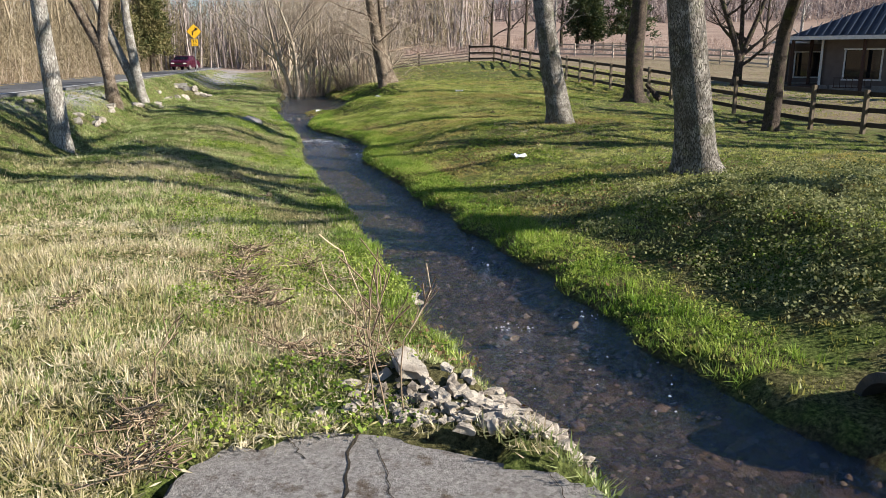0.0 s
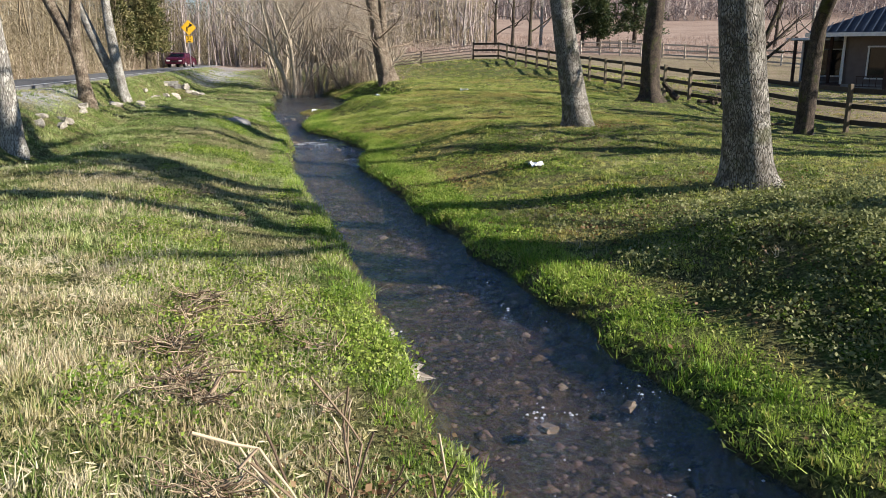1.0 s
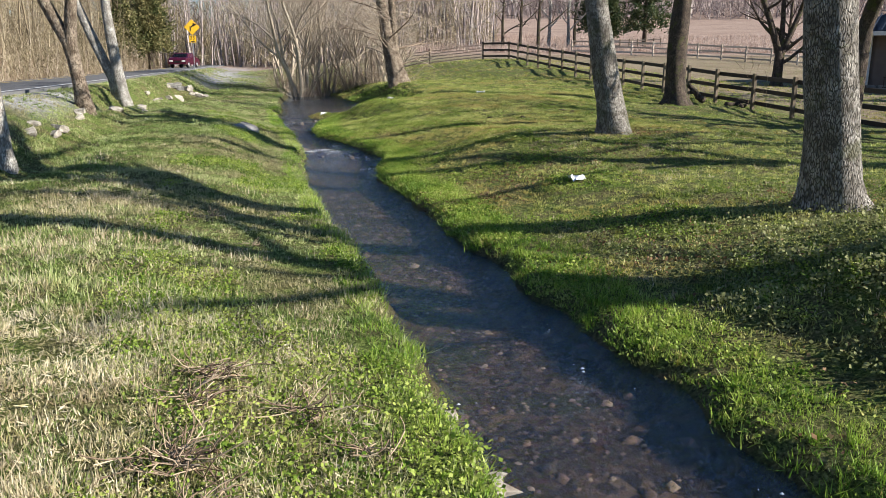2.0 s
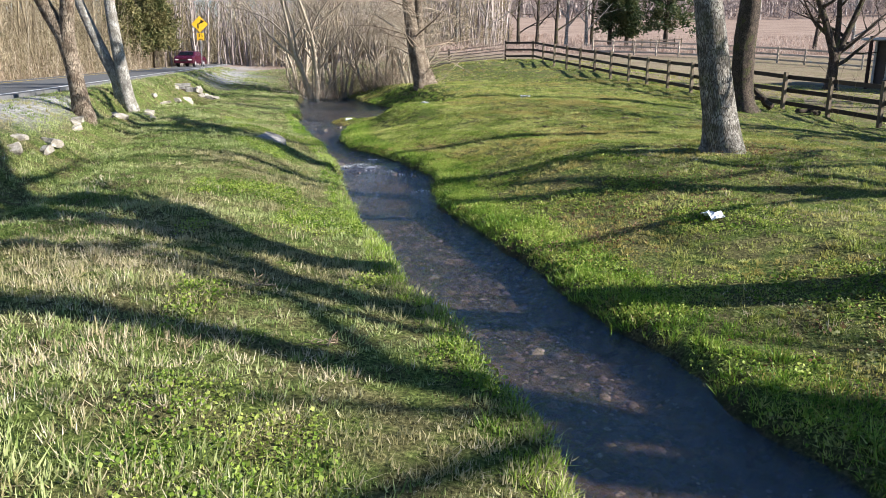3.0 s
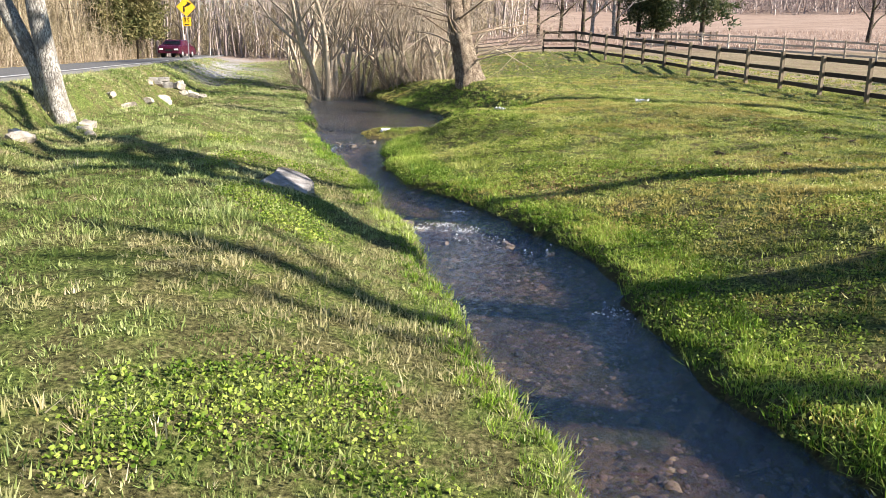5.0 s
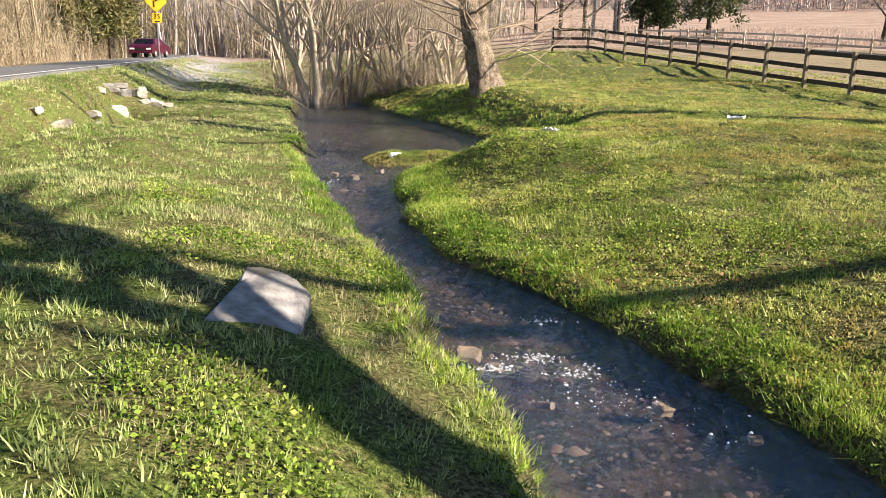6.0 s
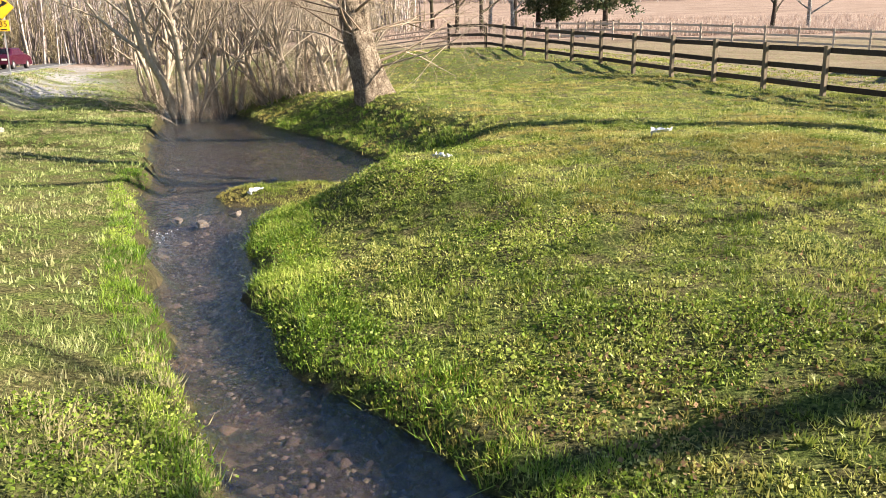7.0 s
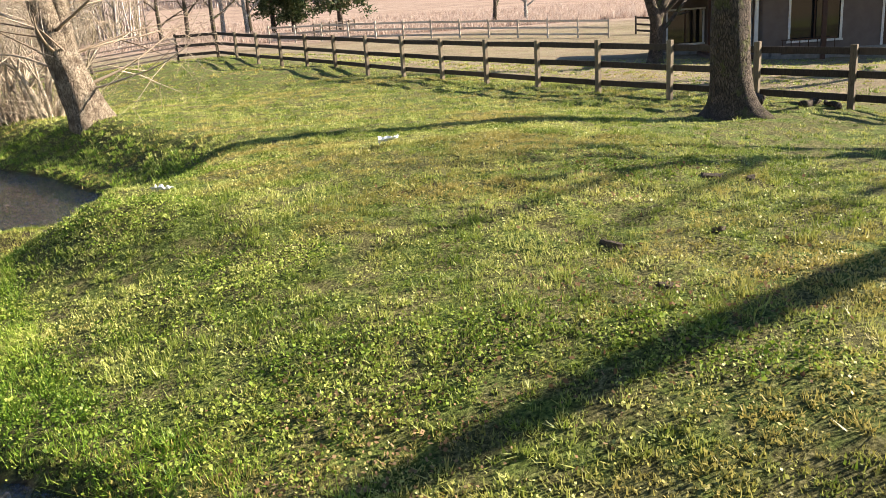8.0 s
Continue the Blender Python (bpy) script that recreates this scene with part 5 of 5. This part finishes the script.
def leaves(name, x, y, size, material, label, seed, per=7, spread=0.05, rise=0.05, slim=0.38):
    """Low clumps of small broad leaves."""
    g = np.random.default_rng(seed)
    n = len(x) * per
    z = np.repeat(ground_z(x, y), per) + g.uniform(0.0, rise, n)
    x = np.repeat(x, per) + g.normal(0, spread, n)
    y = np.repeat(y, per) + g.normal(0, spread, n)
    sz = np.repeat(size, per) * g.uniform(0.6, 1.2, n)
    d = g.normal(0, 1, (n, 3)) * (1, 1, 0.5)
    d = d / np.linalg.norm(d, axis=1)[:, None]
    e = np.cross(d, g.normal(0, 1, (n, 3)))
    e = e / np.linalg.norm(e, axis=1)[:, None]
    c = np.stack([x, y, z], -1)
    s1, s2 = sz[:, None], (sz * slim)[:, None]
    V = np.stack([c - d * s1 * 0.5, c + e * s2, c + d * s1 * 0.5, c - e * s2], 1).reshape(-1, 3)
    k = (np.arange(n) * 4)[:, None]
    T = np.concatenate([k + np.array([0, 1, 2]), k + np.array([0, 2, 3])], 1).reshape(-1, 3)
    return tagged(new(name, tri_mesh(name, V, T, material)), label, "weeds", kind="stuff")


def scatter(n, ylo, yhi, side, dlo, dhi, seed):
    """Points between dlo and dhi metres from the water's edge on one side."""
    g = np.random.default_rng(seed)
    y = g.uniform(ylo, yhi, n)
    xl_, xr_ = creek_edges(y)
    d = g.uniform(dlo, dhi, n)
    return (xl_ - d if side < 0 else xr_ + d), y


def clear(x, y):
    """Keeps grass off the water, road, stone and concrete."""
    ok = ground_z(x, y) > water_z(y) + 0.03
    ok &= (x - road_x(y)) > 0.1
    ok &= ~((x > 0.5) & (x < 2.9) & (y < 1.95 + 0.5 * np.sin((x - 0.5) * 1.5)))
    u = np.clip((x - 1.4 - 0.5 * (y - 3.05)) / 1.25, 0, 1)
    ok &= np.hypot(x - 1.4 - u, y - 3.05 + 0.5 * u) > 0.2 + 0.1 * wave_noise(x, y, 9, 34)
    sx_, sy_ = x + 5.28, y - 21.98
    ok &= ~((np.abs(sx_) < 0.34) & (np.abs(sy_) < 0.62))
    return ok


def lawn(name, areas, material, label, seed, hs, ws, lean=0.5, keep=None):
    xs, ys, hh, ww = [], [], [], []
    for k, (n, ylo, yhi, side, dlo, dhi, hk, wk) in enumerate(areas):
        x, y = scatter(n, ylo, yhi, side, dlo, dhi, seed + k)
        ok = clear(x, y)
        if keep is not None:
            ok &= keep(x, y, np.random.default_rng(seed + 50 + k).random(n))
        x, y = x[ok], y[ok]
        g = np.random.default_rng(seed + 90 + k)
        clump = wave_noise(x + 0.3 * wave_noise(x, y, 1.7, 41), y + 0.3 * wave_noise(x, y, 2.1, 42), 24.0, 43)
        thick = g.random(len(x)) < np.clip(0.68 + 1.0 * clump, 0.15, 1)
        x, y, clump = x[thick], y[thick], clump[thick]
        tall = 1.05 + 0.3 * wave_noise(x, y, 2.3, 11) + 0.2 * wave_noise(x, y, 7.0, 12) + 0.6 * clump
        xs.append(x), ys.append(y)
        hh.append(g.uniform(*hs, len(x)) * hk * np.clip(tall, 0.35, 2.2)), ww.append(g.uniform(*ws, len(x)) * wk)
    return blades(name, np.concatenate(xs), np.concatenate(ys), np.concatenate(hh), np.concatenate(ww), material, label, seed, lean)


lawn("lawn_grass", [(38000, 1.5, 26, -1, -0.1, 5.5, 1, 1.2), (14000, 2, 30, -1, 5.5, 11, 1.1, 1.5), (11000, 26, 46, -1, 0, 8, 1.2, 1.9), (5000, 42, 75, -1, 0, 9, 1.5, 3)],
     M_LAWN, "uneven mown lawn of green and straw-coloured winter grass", 201, (0.028, 0.06), (0.008, 0.013), 0.6)
lawn("meadow_grass", [(28000, 4, 36, 1, 0.0, 13, 0.85, 1.9), (19000, 8, 21.5, 1, 0.0, 8.5, 0.75, 1.4), (34000, 21, 34, 1, 0, 10, 0.85, 1.4), (12000, 25, 50, 1, 13, 27, 0.9, 2.4), (18000, 34, 48, 1, 0, 15, 1.1, 2), (7000, 48, 66, 1, 0, 24, 1.3, 3.2)],
     M_MEADOW, "rough green meadow grass with browned patches", 211, (0.028, 0.06), (0.008, 0.013), 0.6)
lawn("bank_grass", [(8500, 4.5, 31, 1, -0.05, 0.8, 1, 1), (5500, 4, 34, -1, -0.1, 0.35, 0.75, 1), (2200, 31, 44, 1, 0, 1.5, 1, 1.5)],
     M_LUSH, "lush bright green grass along the water's edge", 221, (0.04, 0.09), (0.007, 0.012), 0.7)
lawn("straw_grass", [(36000, 1.5, 13, -1, 0.5, 8, 1, 1), (2500, 13, 34, -1, 1, 9, 1, 1.3), (6000, 8, 20, 1, 1.0, 8, 0.8, 1.0)],
     M_STRAW, "bleached dry winter grass lying in patches", 231, (0.035, 0.075), (0.007, 0.012), 0.9,
     lambda x, y, u: u < np.clip(0.12 + 0.45 * wave_noise(x, y, 1.1, 21) + 0.35 * wave_noise(x, y, 3.5, 22) + 0.55 * smoothstep(-x, -1.6, 1.0) * (1 - smoothstep(y, 5, 9)), 0, 1))


lawn("pale_grass", [(26000, 1.2, 9, -1, 0.4, 6.5, 1, 1), (5000, 9, 16, -1, 0.4, 7, 1, 1.2)],
     M_PALE, "pale bleached grass on the near lawn", 236, (0.04, 0.085), (0.006, 0.011), 0.7,
     lambda x, y, u: u < np.clip((0.8 + 0.3 * wave_noise(x, y, 1.6, 23)) * (1 - 0.8 * smoothstep(y, 4.5, 8)) * (0.35 + 0.65 * smoothstep(-x, -1.0, 0.6)), 0, 1))


g = np.random.default_rng(238)
tx, ty = g.uniform(-5.5, 1.6, 11000), 1.2 + 6.3 * g.random(11000) ** 1.3
ok = clear(tx, ty) & (tx < creek_edges(ty)[0] - 0.5)
leaves("lawn_thatch", tx[ok], ty[ok], g.uniform(0.035, 0.085, ok.sum()), M_PALE, "flattened bleached thatch between the grass tufts", 239, 4, 0.06, 0.02, 0.07)


def on_mound(n, seed):
    g = np.random.default_rng(seed)
    x, y = g.normal(6.4, 2.1, n), g.normal(7.8, 2.3, n)
    ok = clear(x, y) & (x > creek_edges(y)[1] + 1.15) & (wave_noise(x, y, 5.5, 14) > -0.6)
    return x[ok], y[ok]


mx, my = on_mound(11000, 261)
leaves("mound_weeds", mx, my, np.random.default_rng(262).uniform(0.02, 0.05, len(mx)), M_WEED, "dark leafy weeds tangled over the mound", 263, 8, 0.06, 0.1)
bx, by = scatter(16000, 2, 26, -1, -0.1, 2.4, 264)
ok = clear(bx, by) & (wave_noise(bx, by, 2.0, 31) > 0.0 + 0.4 * (by > 9))
leaves("bank_clover", bx[ok], by[ok], np.random.default_rng(265).uniform(0.015, 0.035, ok.sum()), M_CLOVER, "low bright clover on the creek bank", 266, 8, 0.05, 0.06)
bx, by = scatter(14000, 5, 32, 1, 0.0, 3.5, 267)
ok = clear(bx, by) & (wave_noise(bx, by, 1.7, 32) > 0.15 - 0.8 * (bx - creek_edges(by)[1] < 0.9))
leaves("meadow_weeds", bx[ok], by[ok], np.random.default_rng(268).uniform(0.015, 0.04, ok.sum()), M_CLOVER, "low broadleaf weeds in the meadow", 269, 8, 0.05, 0.06)
bx, by = scatter(11000, 20, 33, 1, 0.6, 9.5, 274)
ok = clear(bx, by) & (wave_noise(bx, by, 3.1, 37) > -0.35)
leaves("meadow_weeds", bx[ok], by[ok], np.random.default_rng(275).uniform(0.014, 0.034, ok.sum()), M_MEADOW, "short leafy meadow growth between the grass tufts", 276, 8, 0.06, 0.05)
# grass of the small island
g = np.random.default_rng(271)
ix, iy = g.normal(-5.1, 0.95, 2000), g.normal(32.5, 0.6, 2000)
ok = ground_z(ix, iy) > water_z(iy) + 0.01
blades("island_grass", ix[ok], iy[ok], g.uniform(0.025, 0.065, ok.sum()), g.uniform(0.008, 0.014, ok.sum()), M_MEADOW, "short green grass on the creek island", 272, 0.6)


def sedge_points(n, seed):
    g = np.random.default_rng(seed)
    y = 84 + 60 * g.random(n) ** 1.6
    return g.uniform(-12, 75, n) * (y / 100), y


sx_, sy_ = sedge_points(10000, 241)
gk = np.random.default_rng(242)
blades("sedge_grass", sx_, sy_, gk.uniform(0.35, 1.0, len(sx_)), gk.uniform(0.03, 0.07, len(sx_)), M_SEDGE, "tall russet broomsedge covering the far field", 243, 0.2, -0.01, 6, 0.25)

# pebbles of the creek bed
g = np.random.default_rng(301)
V, T = [], []
oct_v = np.array([(1, 0, 0), (0, 1, 0), (-1, 0, 0), (0, -1, 0), (0, 0, 1)], float)
oct_t = np.array([(0, 1, 4), (1, 2, 4), (2, 3, 4), (3, 0, 4)])
npb = 12000
py_ = g.uniform(2.2, 40, npb)
pl, pr = creek_edges(py_)
px_ = pl + (pr - pl) * g.uniform(0.1, 0.95, npb)
pz_ = ground_z(px_, py_)
wet = pz_ < water_z(py_) - 0.05
px_, py_, pz_ = px_[wet], py_[wet], pz_[wet]
npb = len(px_)
ps = g.uniform(0.015, 0.048, npb) * (1 + (g.random(npb) < 0.06) * 1.2)
ang = g.uniform(0, 6.28, npb)
ca, sa = np.cos(ang)[:, None], np.sin(ang)[:, None]
lx, ly, lz = oct_v[:, 0] * 1.0, oct_v[:, 1] * 0.7, oct_v[:, 2] * 0.55
V = np.stack([px_[:, None] + ps[:, None] * (ca * lx - sa * ly), py_[:, None] + ps[:, None] * (sa * lx + ca * ly), (pz_ - 0.005)[:, None] + ps[:, None] * lz], -1).reshape(-1, 3)
T = (oct_t[None] + (np.arange(npb) * 5)[:, None, None]).reshape(-1, 3)
tagged(new("creek_pebbles", tri_mesh("creek_pebbles", V, T, M_PEBBLE)), "small brown and grey stones on the creek bed", "pebbles", kind="stuff")

# ---- litter in the grass ----
def scrap(x, y, size, seed, label):
    rnd = random.Random(seed)
    bm = bmesh.new()
    r = bmesh.ops.create_grid(bm, x_segments=6, y_segments=5, size=size)
    for v in bm.verts:
        v.co.z = 0.7 * size * noise.noise(v.co * (3 / size) + Vector((seed, 0, 0))) + 0.05
        v.co.y *= 0.5
    bmesh.ops.solidify(bm, geom=bm.faces[:], thickness=0.006)
    ob = part("plastic_scrap", bm, M_LITTER)
    ob.location, ob.rotation_euler = (x, y, ground_at(x, y) + 0.03), (0.2, 0.1, seed)
    return tagged(ob, label, "litter")


scrap(2.5, 15.0, 0.2, 1, "crumpled white plastic scrap in the meadow grass")
scrap(-2.75, 30.5, 0.16, 2, "crumpled white paper scrap in the bank grass")
scrap(0.5, 31.1, 0.15, 3, "pale crumpled scrap in the meadow grass")
scrap(-5.55, 32.1, 0.12, 4, "white scrap on the small creek island")


# white water at the riffles
def foam(spots, seed):
    g = np.random.default_rng(seed)
    V, T = [], []
    for x, y, rx, ry, n in spots:
        for k in range(n):
            cx, cy = x + g.normal(0, rx), y + g.normal(0, ry)
            sz, an = 0.004 + 0.016 * g.random() ** 4, g.uniform(0, 3.14)
            z = float(water_z(cy)) + g.uniform(0.004, 0.018)
            b = len(V)
            for q_ in range(5):
                t = an + q_ * 1.2566
                V.append((cx + sz * math.cos(t) * g.uniform(0.5, 1.3), cy + 0.5 * sz * math.sin(t) * g.uniform(0.5, 1.3), z - 0.006))
            V.append((cx, cy, z + sz * 0.35))
            for q_ in range(5):
                T.append((b + q_, b + (q_ + 1) % 5, b + 5))
    return tagged(new("foam", tri_mesh("foam", np.array(V), np.array(T), M_FOAM)), "flecks of white water over the creek riffles", "foam", kind="stuff")


foam([(-3.75, 22.62, 0.09, 0.03, 110), (-3.45, 22.78, 0.12, 0.035, 150), (-3.15, 22.6, 0.11, 0.06, 100), (-3.05, 22.25, 0.22, 0.12, 70), (-2.5, 21.9, 0.3, 0.2, 24), (-1.62, 19.55, 0.12, 0.1, 90), (-3.35, 23.6, 0.12, 0.05, 40), (2.18, 5.8, 0.12, 0.07, 26), (2.85, 6.2, 0.1, 0.08, 16), (2.6, 5.0, 0.4, 0.4, 10), (1.6, 7.6, 0.4, 0.6, 10), (-6.6, 30.3, 0.15, 0.35, 60), (-7.6, 35.5, 0.3, 0.6, 16), (3.2, 4.2, 0.5, 0.4, 14)], 401)


# dead weed stalks lying on the left bank
def dead_weed(x, y, size, n, seed, label="heap of dead brown weed stalks on the lawn"):
    rnd = random.Random(seed)
    w = Wood()
    for k in range(n):
        an = rnd.uniform(0, 6.28)
        r = rnd.uniform(0, size * 0.6)
        px, py = math.cos(an) * r, math.sin(an) * r
        hd = Vector((rnd.uniform(-1, 1), rnd.uniform(-1, 1), rnd.uniform(0.0, 0.16)))
        limb(w, rnd, (px, py, ground_at(x + px, y + py) - ground_at(x, y) + 0.045), hd, size * rnd.uniform(0.3, 0.9), rnd.uniform(0.0025, 0.006), 1, 4, 0.12, 0.5, 2, 0.3)
    ob = part("dead_weed", w.mesh("dead_weed", M_STALK), M_STALK)
    ob.location = (x, y, ground_at(x, y))
    return tagged(ob, label, "dead weeds", kind="stuff")


M_STALK = mat("dead_stalk", lambda nt: (ramp(nt, island(nt), [(0, (0.1, 0.065, 0.042)), (0.5, (0.24, 0.17, 0.11)), (1, (0.5, 0.4, 0.27))]), None), 0, 0.8)
for k, (x, y, sz, n) in enumerate([(-0.5, 6.6, 0.3, 60), (-0.42, 6.2, 0.25, 50), (-0.26, 5.5, 0.32, 90), (0.0, 5.0, 0.3, 90), (0.22, 4.75, 0.25, 70), (0.16, 6.3, 0.3, 40), (0.6, 5.9, 0.25, 25), (0.62, 3.85, 0.28, 60), (0.25, 2.45, 0.26, 60), (0.45, 1.95, 0.28, 60),
                                   (1.28, 3.2, 0.22, 50), (1.0, 3.3, 0.22, 35), (0.9, 4.9, 0.2, 20), (1.2, 3.7, 0.2, 30), (-1.13, 4.2, 0.18, 20), (-2.2, 11.3, 0.2, 20), (-1.4, 10.2, 0.2, 15)]):
    dead_weed(x, y, sz * 0.85, int(n * 0.6), 500 + k)


def dry_stalk(x, y, h, seed):
    rnd = random.Random(seed)
    w = Wood()
    limb(w, rnd, (0, 0, -0.03), (rnd.uniform(-0.25, 0.25), rnd.uniform(-0.2, 0.2), 1), h, 0.006, 2, 5, 0.0, 0.45, 3, 0.12)
    ob = part("dry_stalk", w.mesh("dry_stalk", M_STALK), M_STALK)
    ob.location = (x, y, ground_at(x, y))
    return tagged(ob, "thin dry leafless weed stalk standing upright", "weed", "dry stalks")


for k, (x, y, h) in enumerate([(1.42, 2.62, 0.55), (1.5, 2.58, 0.75), (1.58, 2.62, 0.5), (1.32, 2.85, 0.45), (0.24, 2.63, 0.3), (9.7, 29.2, 1.3), (9.95, 28.7, 1.0), (9.5, 28.9, 0.8)]):
    dry_stalk(x, y, h, 540 + k)

# bent pale stick
w = Wood()
w.tube([(0, 0, 0.02), (0.02, 0.12, 0.05), (0.0, 0.25, 0.06), (0.05, 0.34, 0.07), (0.13, 0.36, 0.06)], [0.014, 0.015, 0.013, 0.012, 0.006], 8, 0.2)
stick = part("stick", w.mesh("stick", M_STALK), M_STALK)
stick.location = (0.22, 4.75, ground_at(0.22, 4.75))
tagged(stick, "bent pale stick lying among dead weeds", "stick")

# broken branches by the old tree
def log(x, y, ln, r, turn, pitch, seed, material, label):
    rnd = random.Random(seed)
    w = Wood()
    n = 7
    w.tube([(0.03 * math.sin(i + seed), ln * i / n, 0.02 * math.cos(i * 1.7)) for i in range(n + 1)], [r * (1 - 0.4 * i / n) for i in range(n + 1)], 10, 0.25, None, seed)
    w.f += [tuple(range(9, -1, -1)), tuple(n * 10 + k for k in range(10))]
    ob = part("log", w.mesh("log", material), material)
    ob.location, ob.rotation_euler = (x, y, ground_at(x, y) + r * 0.6), (pitch, 0, turn)
    return tagged(ob, label, "log", "fallen wood")


log(8.75, 32.35, 0.95, 0.13, radians(38), radians(38), 3, M_BARK_DARK, "broken mossy stub propped against the old tree")
log(9.5, 32.0, 1.1, 0.09, radians(-65), 0.03, 4, M_BARK_DARK, "dark broken log lying beside the fence")
log(9.9, 31.5, 0.8, 0.07, radians(-30), 0.02, 5, M_BARK_DARK, "dark broken log lying beside the fence")
log(10.2, 26.2, 0.9, 0.06, radians(-75), 0.02, 6, M_BARK_DARK, "dark broken log lying beside the fence")
for k, (x, y, sz) in enumerate([(0.95, 26.0, 0.2), (1.9, 25.7, 0.16), (3.2, 27.3, 0.22), (3.45, 27.0, 0.18), (0.7, 24.9, 0.14)]):
    rock(x, y, sz, k + 1, "small dark clod of earth in the meadow", 0.4, "earth clods", material=M_DIRT_SHADE, stretch=(1.2, 1, 0.5))

# evergreens among the roadside woods
for k, (x, y, h, w_) in enumerate([(-36.5, 86, 9, 3.4), (-39, 92, 11, 3.8), (-37.5, 82, 7, 3.0), (-41.5, 97, 11, 4.0), (-22.5, 31, 7, 2.6), (-24.5, 35, 8, 2.8), (-21.2, 27, 6, 2.4)]):
    cedar(x, y, h, w_, 70 + k, M_OLIVE, "dull olive evergreen standing among bare woods")

# fallen leaves
def leaf_points(n, seed, spots):
    g = np.random.default_rng(seed)
    xs, ys = [], []
    for x, y, rx, ry in spots:
        xs.append(g.normal(x, rx, n)), ys.append(g.normal(y, ry, n))
    return np.concatenate(xs), np.concatenate(ys)


M_DEADLEAF = leafy("dead_leaves", (0.12, 0.065, 0.035), (0.23, 0.14, 0.075), (0.34, 0.23, 0.13), 0.9, 0.1, 0.8)
fx, fy = leaf_points(200, 281, [(1.6, 15.8, 0.9, 0.5), (0.6, 14.6, 0.7, 0.4), (2.6, 17, 0.9, 0.5), (4.4, 8.5, 0.9, 1.2), (3.2, 11, 0.6, 0.7), (4.2, 19.0, 0.6, 0.4), (0.5, 24.5, 0.9, 0.6), (1.8, 28, 1.2, 0.8), (5.6, 12.8, 0.6, 0.5), (1.4, 4.1, 0.4, 0.4), (-1.8, 24.2, 0.5, 0.5)])
ok = clear(fx, fy)
leaves("fallen_leaves", fx[ok], fy[ok], np.random.default_rng(282).uniform(0.02, 0.05, ok.sum()), M_DEADLEAF, "scattered brown fallen leaves in the grass", 283, 3, 0.06, 0.05)
